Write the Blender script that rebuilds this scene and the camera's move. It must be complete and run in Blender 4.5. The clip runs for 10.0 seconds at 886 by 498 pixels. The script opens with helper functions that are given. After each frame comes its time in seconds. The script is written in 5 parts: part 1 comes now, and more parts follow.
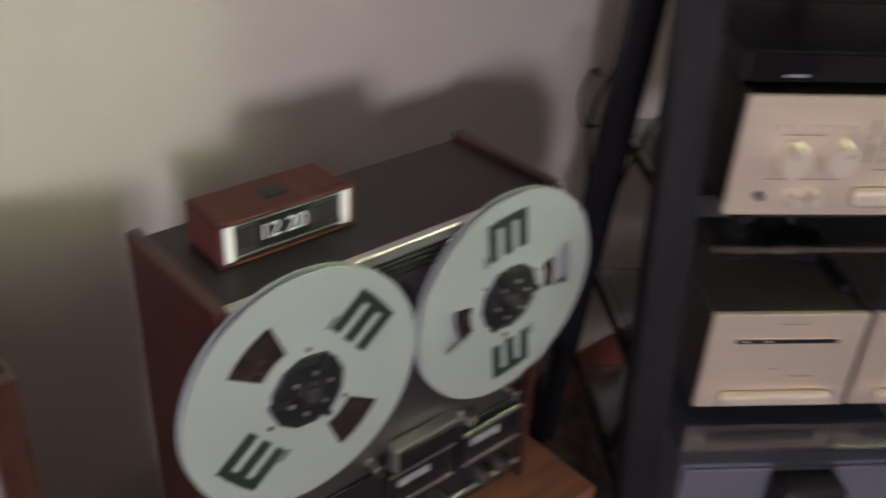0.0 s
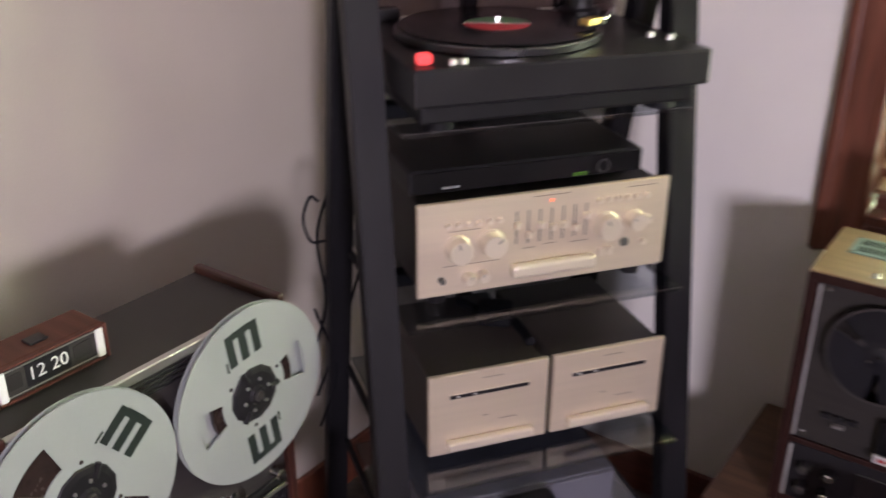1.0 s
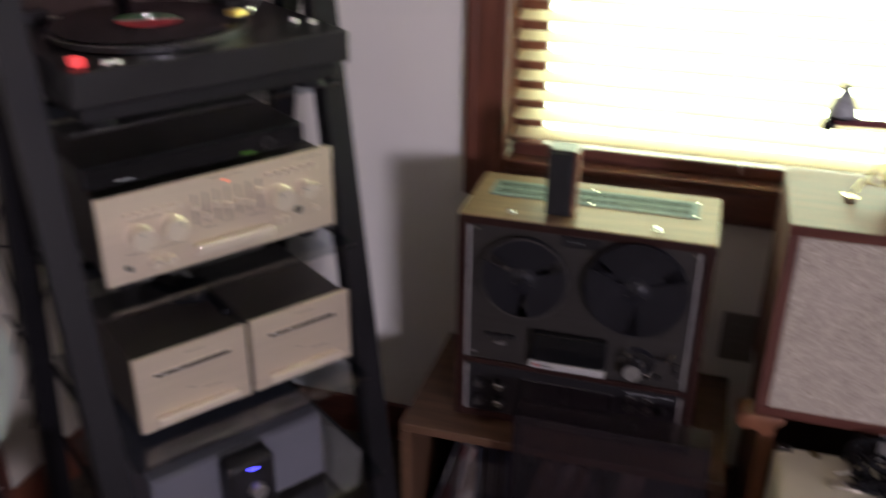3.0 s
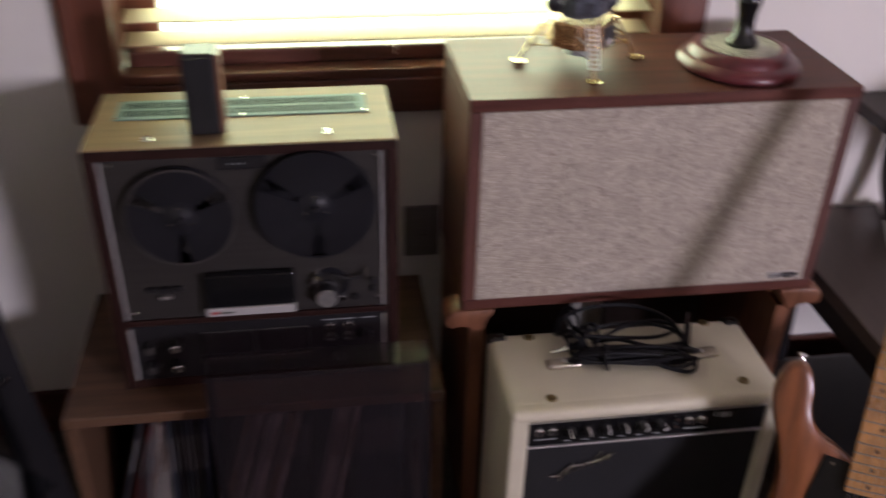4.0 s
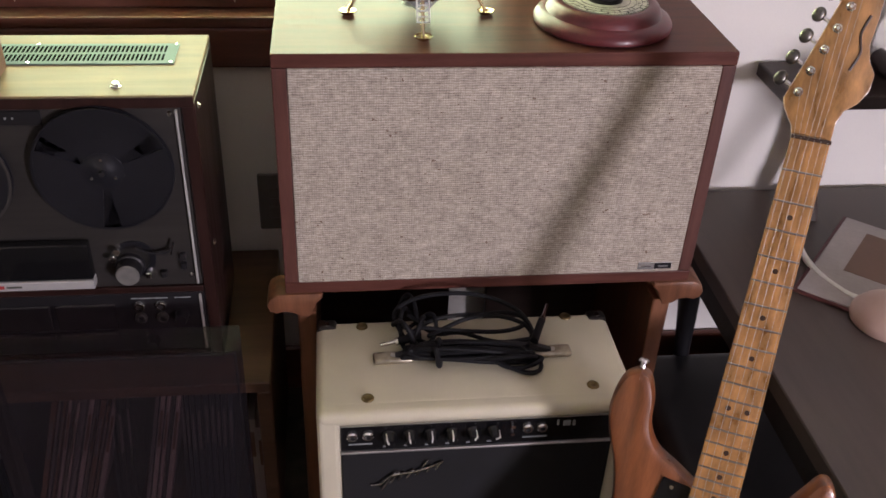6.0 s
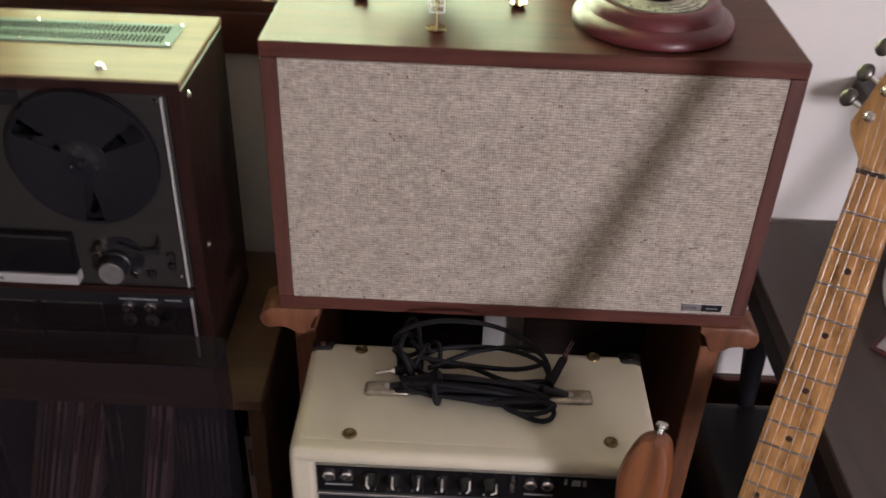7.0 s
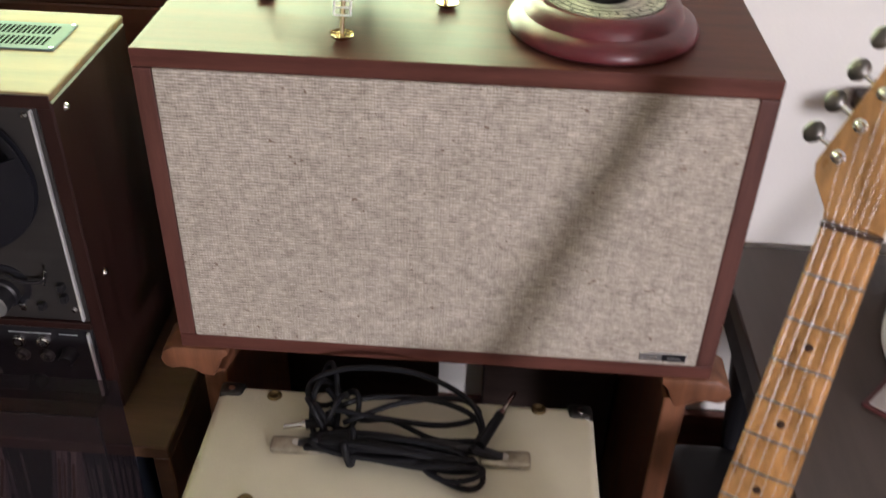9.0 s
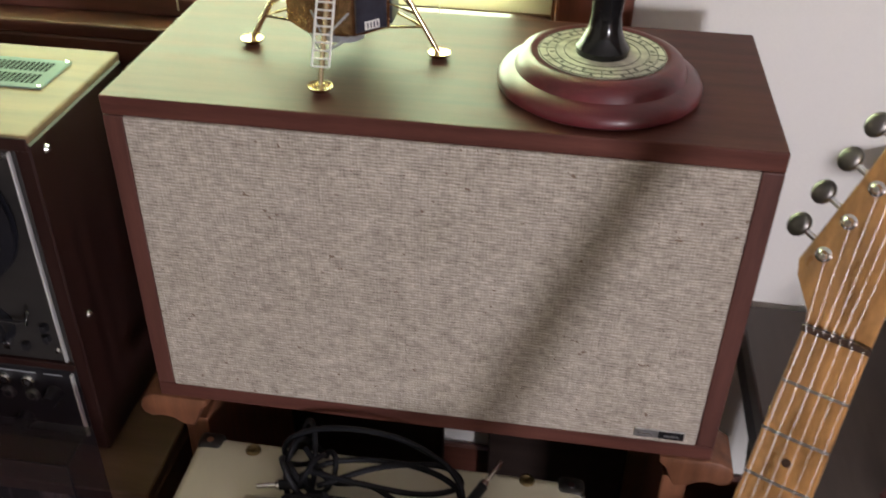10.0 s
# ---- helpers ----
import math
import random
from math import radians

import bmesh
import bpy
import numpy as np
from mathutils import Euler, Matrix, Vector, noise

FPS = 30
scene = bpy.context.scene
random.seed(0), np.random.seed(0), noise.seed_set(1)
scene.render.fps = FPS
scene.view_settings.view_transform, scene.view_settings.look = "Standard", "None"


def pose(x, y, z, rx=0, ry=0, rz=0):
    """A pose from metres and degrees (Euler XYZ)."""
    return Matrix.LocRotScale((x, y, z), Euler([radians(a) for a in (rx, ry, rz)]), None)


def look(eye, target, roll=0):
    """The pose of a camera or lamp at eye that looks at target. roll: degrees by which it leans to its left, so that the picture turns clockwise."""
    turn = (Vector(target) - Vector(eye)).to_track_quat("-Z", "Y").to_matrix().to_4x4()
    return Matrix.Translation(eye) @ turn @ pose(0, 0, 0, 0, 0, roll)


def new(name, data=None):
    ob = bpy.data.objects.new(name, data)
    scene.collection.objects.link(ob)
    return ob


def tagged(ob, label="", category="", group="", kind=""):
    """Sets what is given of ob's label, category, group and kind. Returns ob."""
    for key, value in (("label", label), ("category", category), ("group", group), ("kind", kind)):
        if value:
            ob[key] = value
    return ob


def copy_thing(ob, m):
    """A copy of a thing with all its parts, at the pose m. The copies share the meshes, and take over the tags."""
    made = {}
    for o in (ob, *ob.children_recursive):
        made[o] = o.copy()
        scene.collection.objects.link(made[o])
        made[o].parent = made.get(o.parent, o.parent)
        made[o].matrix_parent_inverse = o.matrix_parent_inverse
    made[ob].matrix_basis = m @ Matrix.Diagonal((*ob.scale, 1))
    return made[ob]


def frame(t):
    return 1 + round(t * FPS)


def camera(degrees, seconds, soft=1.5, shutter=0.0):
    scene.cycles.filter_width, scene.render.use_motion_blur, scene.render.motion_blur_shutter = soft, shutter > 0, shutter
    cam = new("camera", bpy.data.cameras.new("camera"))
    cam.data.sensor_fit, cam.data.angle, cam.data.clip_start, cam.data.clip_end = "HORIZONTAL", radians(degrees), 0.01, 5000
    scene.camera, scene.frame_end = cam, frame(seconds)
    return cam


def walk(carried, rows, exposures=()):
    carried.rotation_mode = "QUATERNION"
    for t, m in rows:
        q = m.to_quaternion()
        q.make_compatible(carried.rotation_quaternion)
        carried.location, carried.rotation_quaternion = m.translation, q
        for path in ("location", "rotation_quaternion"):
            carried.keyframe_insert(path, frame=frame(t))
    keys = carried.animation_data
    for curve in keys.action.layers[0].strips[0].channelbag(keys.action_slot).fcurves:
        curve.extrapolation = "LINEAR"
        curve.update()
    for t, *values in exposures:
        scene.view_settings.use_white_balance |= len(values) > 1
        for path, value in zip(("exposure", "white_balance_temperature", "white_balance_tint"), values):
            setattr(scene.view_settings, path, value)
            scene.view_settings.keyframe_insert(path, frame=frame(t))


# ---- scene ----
cam = camera(50.8, 10.0, soft=1.6, shutter=0.8)
PATH = [
    (0, (-0.539, -1.265, 1.278), (-1.804, -0.108, 0.248), 3.4),
    (0.3, (-0.486, -1.259, 1.321), (-1.658, 0.011, 0.324), 2.3),
    (0.5, (-0.452, -1.274, 1.349), (-1.563, 0.1, 0.412), 1.9),
    (0.7, (-0.386, -1.298, 1.374), (-1.475, 0.140, 0.515), 1.2),
    (1, (-0.291, -1.361, 1.411), (-1.338, 0.129, 0.584), 0.3),
    (1.5, (-0.176, -1.463, 1.461), (-1.152, 0.122, 0.729), 0.8),
    (2, (-0.125, -1.532, 1.501), (-1.016, 0.111, 0.788), 0.9),
    (2.2, (-0.12, -1.552, 1.491), (-0.988, 0.107, 0.786), 0.6),
    (3.3, (-0.181, -1.398, 1.468), (-0.469, 0.334, 0.51), 0.8),
    (3.5, (-0.18, -1.368, 1.436), (-0.313, 0.369, 0.455), 0.8),
    (4, (-0.245, -1.224, 1.384), (0.016, 0.452, 0.324), 1.4),
    (4.5, (-0.257, -1.124, 1.336), (0.23, 0.48, 0.244), 3.2),
    (5, (-0.174, -1.101, 1.321), (0.342, 0.48, 0.21), 4.4),
    (5.5, (-0.019, -1.104, 1.31), (0.279, 0.533, 0.201), 4.4),
    (5.7, (0.018, -1.104, 1.317), (0.281, 0.53, 0.194), 3.8),
    (6.8, (0.162, -1.012, 1.261), (0.204, 0.662, 0.169), 1.8),
    (7, (0.203, -0.962, 1.252), (0.183, 0.687, 0.121), 2.2),
    (7.5, (0.269, -0.874, 1.237), (0.174, 0.751, 0.074), 1.5),
    (8, (0.307, -0.823, 1.222), (0.209, 0.785, 0.037), 0.7),
    (8.5, (0.316, -0.838, 1.21), (0.287, 0.811, 0.079), 0.7),
    (9, (0.32, -0.793, 1.217), (0.236, 0.831, 0.053), 1.7),
    (9.5, (0.373, -0.742, 1.224), (0.226, 0.88, 0.065), 2.6),
    (10, (0.394, -0.714, 1.231), (0.171, 0.909, 0.083), 1.2),
]
EXPOSURES = [(0, -0.5, 6200, 25), (0.5, -0.15, 6250, 26), (1, -0.14, 6300, 29), (1.5, -0.65, 6200, 25), (2, -0.68, 6250, 26), (3.3, -0.72, 6250, 27), (3.7, -0.7, 6250, 28), (4.5, -0.5, 6250, 27), (5.5, -0.28, 6350, 24), (7, -0.42, 6450, 19), (7.5, -0.18, 6350, 16), (8, -0.02, 6300, 14), (8.5, -0.17, 6400, 16), (9, -0.06, 6400, 14), (9.5, -0.38, 6400, 15), (10, -0.42, 6400, 13)]
walk(cam, [(t, look(eye, target, roll)) for t, eye, target, roll in PATH], EXPOSURES)

# ---- light ----
world = bpy.data.worlds.new("sky")
scene.world = world
world.use_nodes = True
sky = world.node_tree.nodes.new("ShaderNodeTexSky")
sky.sky_type, sky.sun_disc, sky.sun_elevation, sky.sun_rotation = "NISHITA", False, radians(40), radians(200)
world.node_tree.links.new(sky.outputs[0], world.node_tree.nodes["Background"].inputs[0])
world.node_tree.nodes["Background"].inputs[1].default_value = 0.12


def area(name, eye, target, sx, sy, power, colour):
    """A lamp in a window's opening, in place of the sky's light."""
    data = bpy.data.lights.new(name, "AREA")
    data.shape, data.size, data.size_y, data.energy, data.color = "RECTANGLE", sx, sy, power, colour
    ob = new(name, data)
    ob.matrix_world = look(eye, target)
    return ob


area("window_daylight", (-0.09, 1.25, 2.3), (-0.09, 0.35, 1.2), 1.3, 1.2, 150, (0.77, 1.0, 0.58))
area("rear_window_daylight", (2.45, -3.86, 1.17), (-0.2, 0.2, 0.9), 0.6, 0.6, 150, (0.99, 0.957, 1.02))


# ---- materials ----
def mat(name, colour, rough=0.5, metal=0.0, vary=0.12, scale=8.0, fine=120.0, bump=0.1, spec=0.5, stretch=(1, 1, 1), dark=None, coat=0.0, glow=None):
    """Painted, moulded or wooden surface: noise at two scales moves the colour and roughness, the fine one also the relief."""
    m = bpy.data.materials.new(name)
    m.use_nodes = True
    n, l = m.node_tree.nodes, m.node_tree.links
    b = n["Principled BSDF"]
    co = n.new("ShaderNodeTexCoord")
    mp = n.new("ShaderNodeMapping")
    mp.inputs["Scale"].default_value = stretch
    l.new(co.outputs["Object"], mp.inputs[0])
    big, small = n.new("ShaderNodeTexNoise"), n.new("ShaderNodeTexNoise")
    for tex, s, d in ((big, scale, 4), (small, fine, 3)):
        tex.inputs["Scale"].default_value, tex.inputs["Detail"].default_value = s, d
        l.new(mp.outputs[0], tex.inputs["Vector"])
    mix = n.new("ShaderNodeMix")
    mix.data_type = "RGBA"
    dk = dark or tuple(c * (1 - 2.2 * vary) for c in colour)
    mix.inputs["A"].default_value, mix.inputs["B"].default_value = (*dk, 1), (*(min(1, c * (1 + vary)) for c in colour), 1)
    add = n.new("ShaderNodeMath")
    add.operation = "MULTIPLY_ADD"
    add.inputs[1].default_value = 0.4
    l.new(small.outputs[0], add.inputs[0])
    sc = n.new("ShaderNodeMath")
    sc.operation = "MULTIPLY_ADD"
    sc.inputs[1].default_value, sc.inputs[2].default_value = 1.6, -0.5
    l.new(big.outputs[0], sc.inputs[0])
    l.new(sc.outputs[0], add.inputs[2])
    l.new(add.outputs[0], mix.inputs["Factor"])
    l.new(mix.outputs["Result"], b.inputs["Base Color"])
    rr = n.new("ShaderNodeMapRange")
    rr.inputs[3].default_value, rr.inputs[4].default_value = max(0.03, rough - 0.1), min(1, rough + 0.1)
    l.new(big.outputs[0], rr.inputs[0])
    l.new(rr.outputs[0], b.inputs["Roughness"])
    b.inputs["Metallic"].default_value, b.inputs["Specular IOR Level"].default_value = metal, spec
    b.inputs["Coat Weight"].default_value, b.inputs["Coat Roughness"].default_value = coat, 0.15
    if bump:
        bp = n.new("ShaderNodeBump")
        bp.inputs["Strength"].default_value, bp.inputs["Distance"].default_value = bump, 0.001
        l.new(small.outputs[0], bp.inputs["Height"])
        l.new(bp.outputs[0], b.inputs["Normal"])
    if glow:
        b.inputs["Emission Color"].default_value, b.inputs["Emission Strength"].default_value = (*glow[:3], 1), glow[3]
    return m


# left wall toned darker and yellower than the window wall
WALL_L = mat("left_wall_beige", (0.56, 0.512, 0.435), 0.8, vary=0.05, scale=3, fine=300, bump=0.25, spec=0.3)
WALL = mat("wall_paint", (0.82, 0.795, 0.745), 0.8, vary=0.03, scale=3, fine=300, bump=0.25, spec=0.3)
# unseen ceiling, back and right walls: tones chosen to set the bounce light
CEIL = mat("ceiling_paint", (0.76, 0.74, 0.72), 0.9, vary=0.03, scale=2, fine=200, bump=0.3)
BOUNCEWALL = mat("unseen_wall_brown", (0.27, 0.19, 0.14), 0.5, vary=0.2, scale=5, fine=60, stretch=(10, 10, 1))
CARPET = mat("carpet", (0.10, 0.085, 0.07), 0.95, vary=0.25, scale=30, fine=500, bump=0.8, spec=0.1)
TRIM = mat("stained_trim", (0.17, 0.055, 0.032), 0.38, vary=0.25, scale=6, fine=60, stretch=(10, 10, 1), coat=0.25)
TRIMX = mat("stained_trim_along", (0.13, 0.045, 0.03), 0.38, vary=0.25, scale=6, fine=60, stretch=(1, 10, 10), coat=0.25)
WALNUT = mat("walnut_veneer", (0.115, 0.043, 0.033), 0.4, vary=0.26, scale=5, fine=70, stretch=(1, 12, 12), bump=0.06, spec=0.12)
WALNUTZ = mat("walnut_upright", (0.115, 0.043, 0.033), 0.5, vary=0.26, scale=5, fine=70, stretch=(12, 12, 1), bump=0.1, spec=0.35)
OAK = mat("stand_wood", (0.205, 0.082, 0.041), 0.42, vary=0.28, scale=6, fine=70, stretch=(10, 10, 1), bump=0.1)
PINE = mat("table_wood", (0.30, 0.135, 0.058), 0.45, vary=0.22, scale=6, fine=70, stretch=(10, 1, 10), bump=0.1)
BLACKWOOD = mat("black_stained_wood", (0.009, 0.0085, 0.0105), 0.5, spec=0.3, vary=0.2, scale=6, fine=80, stretch=(8, 8, 1), bump=0.1)
SHELFWOOD = mat("dark_brown_stain", (0.035, 0.022, 0.018), 0.45, spec=0.35, vary=0.25, scale=6, fine=80, stretch=(1, 8, 8), bump=0.1)
BLACK = mat("black_plastic", (0.016, 0.015, 0.017), 0.4, spec=0.35, vary=0.15, fine=500, bump=0.15)
CABINETWOOD = mat("brown_cabinet_wood", (0.125, 0.066, 0.038), 0.45, vary=0.22, scale=6, fine=70, stretch=(1, 10, 10), bump=0.1)
DESK = mat("dark_desk_laminate", (0.072, 0.052, 0.043), 0.42, vary=0.15, scale=5, fine=80, stretch=(10, 1, 10), bump=0.05)
CHAMPAGNE = mat("champagne_aluminium", (0.70, 0.60, 0.465), 0.45, metal=0.5, vary=0.03, scale=4, fine=200, stretch=(1, 30, 30), bump=0.04)
CHARCOAL = mat("charcoal_enamel", (0.026, 0.022, 0.021), 0.5, vary=0.1, fine=600, bump=0.2)
CREAM = mat("cream_tolex", (0.62, 0.575, 0.44), 0.55, vary=0.06, scale=12, fine=700, bump=0.5)
TEAK = mat("dark_case_veneer", (0.06, 0.022, 0.016), 0.33, vary=0.22, scale=5, fine=70, stretch=(1, 12, 12), bump=0.06)
CHROME = mat("chrome", (0.8, 0.8, 0.8), 0.16, metal=1.0, vary=0.03, bump=0)
BRUSHED = mat("brushed_aluminium", (0.62, 0.61, 0.6), 0.35, metal=0.9, vary=0.06, bump=0.03)


# ---- shaping ----
def box(bm, x0, x1, y0, y1, z0, z1, bevel=0.0, seg=1, m=None):
    made = bmesh.ops.create_cube(bm, size=1.0)["verts"]
    bmesh.ops.transform(bm, matrix=Matrix.LocRotScale(((x0 + x1) / 2, (y0 + y1) / 2, (z0 + z1) / 2), None, (abs(x1 - x0), abs(y1 - y0), abs(z1 - z0))), verts=made)
    if bevel:
        edges = list({e for v in made for e in v.link_edges})
        made = list({v for f in bmesh.ops.bevel(bm, geom=edges, offset=bevel, segments=seg, profile=0.5, affect="EDGES")["faces"] for v in f.verts} | {v for v in made if v.is_valid})
    if m is not None:
        bmesh.ops.transform(bm, matrix=m, verts=made)
    return bm


def rod(bm, a, b, r0, r1=None, seg=16, caps=True):
    a, b = Vector(a), Vector(b)
    q = (b - a).to_track_quat("Z", "Y").to_matrix().to_4x4()
    bmesh.ops.create_cone(bm, cap_ends=caps, segments=seg, radius1=r0, radius2=r0 if r1 is None else r1, depth=(b - a).length, matrix=Matrix.Translation((a + b) / 2) @ q)
    return bm


def lathe(bm, profile, m=Matrix(), seg=32):
    """Turn (radius, height) pairs round z, closed at both ends where the radius is not 0."""
    rings = []
    for r, z in profile:
        if r < 1e-6:
            rings.append([bm.verts.new(m @ Vector((0, 0, z)))])
        else:
            rings.append([bm.verts.new(m @ Vector((r * math.cos(2 * math.pi * k / seg), r * math.sin(2 * math.pi * k / seg), z))) for k in range(seg)])
    for p, q in zip(rings, rings[1:]):
        for k in range(seg):
            j = (k + 1) % seg
            if len(p) == 1 and len(q) > 1:
                bm.faces.new((p[0], q[j], q[k]))
            elif len(q) == 1 and len(p) > 1:
                bm.faces.new((p[k], p[j], q[0]))
            elif len(p) > 1:
                bm.faces.new((p[k], p[j], q[j], q[k]))
    for ring in (rings[0], rings[-1]):
        if len(ring) > 1:
            bm.faces.new(ring)
    bmesh.ops.recalc_face_normals(bm, faces=bm.faces)
    return bm


def smooth_path(points, steps=8):
    """Catmull-Rom through the points."""
    p = [Vector(q) for q in points]
    p = [2 * p[0] - p[1], *p, 2 * p[-1] - p[-2]]
    out = []
    for a, b, c, d in zip(p, p[1:], p[2:], p[3:]):
        for k in range(steps):
            t = k / steps
            out.append(0.5 * (2 * b + (c - a) * t + (2 * a - 5 * b + 4 * c - d) * t * t + (3 * b - a - 3 * c + d) * t ** 3))
    return out + [p[-2]]


def tube(bm, points, r, seg=8, steps=8):
    path = smooth_path(points, steps) if steps else [Vector(q) for q in points]
    rings, side = [], None
    for k, p in enumerate(path):
        way = (path[min(k + 1, len(path) - 1)] - path[max(k - 1, 0)]).normalized()
        if side is None:
            side = way.orthogonal().normalized()
        side = (side - way * side.dot(way)).normalized()
        up = way.cross(side)
        rings.append([bm.verts.new(p + r * (math.cos(2 * math.pi * j / seg) * side + math.sin(2 * math.pi * j / seg) * up)) for j in range(seg)])
    for p, q in zip(rings, rings[1:]):
        for k in range(seg):
            bm.faces.new((p[k], p[(k + 1) % seg], q[(k + 1) % seg], q[k]))
    bm.faces.new(rings[0][::-1]), bm.faces.new(rings[-1])
    return bm


def slab(bm, outline, z0, z1, m=Matrix(), bevel=0.0):
    """A flat outline in x, y made into a body from z0 to z1."""
    low = [bm.verts.new((x, y, z0)) for x, y in outline]
    face = bm.faces.new(low)
    top = [v for v in bmesh.ops.extrude_face_region(bm, geom=[face])["geom"] if isinstance(v, bmesh.types.BMVert)]
    bmesh.ops.translate(bm, vec=(0, 0, z1 - z0), verts=top)
    verts = low + top
    bmesh.ops.recalc_face_normals(bm, faces=list({f for v in verts for f in v.link_faces}))
    if bevel:
        edges = [e for e in {e for v in verts for e in v.link_edges} if abs(e.verts[0].co.z - e.verts[1].co.z) < 1e-6]
        verts = list({v for f in bmesh.ops.bevel(bm, geom=edges, offset=bevel, segments=2, profile=0.5, affect="EDGES")["faces"] for v in f.verts} | {v for v in verts if v.is_valid})
    bmesh.ops.transform(bm, matrix=m, verts=verts)
    return bm


def thing(name, label, category, m=Matrix(), group="", kind=""):
    ob = new(name)
    ob.empty_display_size = 0.05
    ob.matrix_world = m
    return tagged(ob, label, category, group, kind)


def part(name, bm, material, parent=None, label="", smooth=False):
    me = bpy.data.meshes.new(name)
    bm.to_mesh(me)
    bm.free()
    me.materials.append(material)
    if smooth:
        for p in me.polygons:
            p.use_smooth = True
        me.set_sharp_from_angle(angle=radians(40))
    ob = new(name, me)
    if parent is not None:
        ob.parent = parent
    return tagged(ob, label)


def B(*a, **k):
    return box(bmesh.new(), *a, **k)


def structure(name, bm, material, label, category):
    return tagged(part(name, bm, material), label, category, kind="structure")


# ---- room ----
XL, XR, YB, YW, TOP = -1.50, 2.9, -3.95, 0.345, 2.45
structure("floor", B(XL - 0.1, XR + 0.1, YB - 0.1, YW + 0.1, -0.1, 0), CARPET, "dark brown carpeted floor", "floor")
structure("ceiling", B(XL - 0.1, XR + 0.1, YB - 0.1, YW + 0.1, TOP, TOP + 0.1), CEIL, "plain white ceiling", "ceiling")
structure("wall_left", B(XL - 0.1, XL, YB, YW, 0, TOP), WALL_L, "beige left side wall", "wall")
structure("wall_right", B(XR, XR + 0.1, YB, YW, 0, TOP), BOUNCEWALL, "unseen brown side wall toned for bounce light", "wall")


def holed_wall(name, y0, y1, hx0, hx1, hz0, hz1, label, paint):
    bm = bmesh.new()
    for x0, x1, z0, z1 in ((XL - 0.1, hx0, 0, TOP), (hx1, XR + 0.1, 0, TOP), (hx0, hx1, 0, hz0), (hx0, hx1, hz1, TOP)):
        box(bm, x0, x1, y0, y1, z0, z1)
    return structure(name, bm, paint, label, "wall")


WX0, WX1, WZ0, WZ1 = -0.575, 0.39, 0.768, 2.02
holed_wall("wall_window", YW, YW + 0.16, WX0, WX1, WZ0, WZ1, "pale painted wall with a window", WALL)
holed_wall("wall_back", YB - 0.1, YB, 2.1, 2.8, 0.80, 1.54, "unseen brown back wall with a window", BOUNCEWALL)

GLOWSKY = bpy.data.materials.new("bright_sky")
GLOWSKY.use_nodes = True
n, l = GLOWSKY.node_tree.nodes, GLOWSKY.node_tree.links
n.clear()
out, em = n.new("ShaderNodeOutputMaterial"), n.new("ShaderNodeEmission")
em.inputs[0].default_value, em.inputs[1].default_value = (0.79, 1.0, 0.60, 1), 18.0
l.new(em.outputs[0], out.inputs[0])
structure("backdrop", B(-3.0, 2.8, 2.2, 2.21, -0.5, 4.2), GLOWSKY, "plain bright sky outside the window", "sky")
structure("baseboard", B(XL, XR, YW - 0.014, YW - 0.001, 0, 0.108, 0.004), TRIMX, "stained wooden baseboard along the wall", "baseboard")
structure("baseboard_left", B(XL + 0.001, XL + 0.014, YB, YW - 0.015, 0, 0.108, 0.004), TRIM, "stained wooden baseboard along the wall", "baseboard")

# window with its casing, sash and sill
WIN = tagged(new("window_1"), "window with red-brown stained casing behind a blind", "window", kind="structure")
part("casing_left", B(-0.648, -0.56, YW - 0.02, YW - 0.001, 0.70, 2.019, 0.004, 2), TRIM, WIN)
part("casing_bead", B(-0.642, -0.625, YW - 0.027, YW - 0.019, 0.70, 2.019, 0.003, 2), TRIM, WIN)
part("casing_inner_bead", B(-0.578, -0.562, YW - 0.025, YW - 0.019, 0.70, 2.019, 0.003, 2), TRIM, WIN)
part("casing_right", B(0.375, 0.463, YW - 0.02, YW - 0.001, 0.70, 2.019, 0.004, 2), TRIM, WIN)
part("casing_head", B(-0.66, 0.475, YW - 0.022, YW - 0.001, 2.02, 2.12, 0.004, 2), TRIMX, WIN)
part("sill", B(-0.559, 0.374, YW - 0.024, YW + 0.1, 0.768, 0.786, 0.003, 2), TRIMX, WIN)
part("apron", B(-0.559, 0.374, YW - 0.02, YW - 0.001, 0.70, 0.767, 0.004, 2), TRIMX, WIN)
for name, x0, x1, z0, z1, m in (("sash_stile", -0.56, -0.498, 0.793, 2.02, TRIM), ("sash_stile", 0.318, 0.375, 0.793, 2.02, TRIM), ("sash_rail", -0.498, 0.318, 1.96, 2.02, TRIMX)):
    part(name, B(x0, x1, YW + 0.075, YW + 0.11, z0, z1, 0.003), m, WIN)
part("jamb", B(-0.575, -0.56, YW, YW + 0.16, 0.792, 2.02), TRIM, WIN)
part("jamb", B(0.375, 0.39, YW, YW + 0.16, 0.792, 2.02), TRIM, WIN)

SLAT = bpy.data.materials.new("blind_slat")
SLAT.use_nodes = True
n, l = SLAT.node_tree.nodes, SLAT.node_tree.links
n.clear()
out, add, dif, tra = n.new("ShaderNodeOutputMaterial"), n.new("ShaderNodeMixShader"), n.new("ShaderNodeBsdfDiffuse"), n.new("ShaderNodeBsdfTranslucent")
nz = n.new("ShaderNodeTexNoise")
nz.inputs["Scale"].default_value = 30
rp = n.new("ShaderNodeValToRGB")
rp.color_ramp.elements[0].color, rp.color_ramp.elements[1].color = (0.46, 0.32, 0.19, 1), (0.56, 0.41, 0.26, 1)
l.new(nz.outputs[0], rp.inputs[0])
l.new(rp.outputs[0], dif.inputs[0])
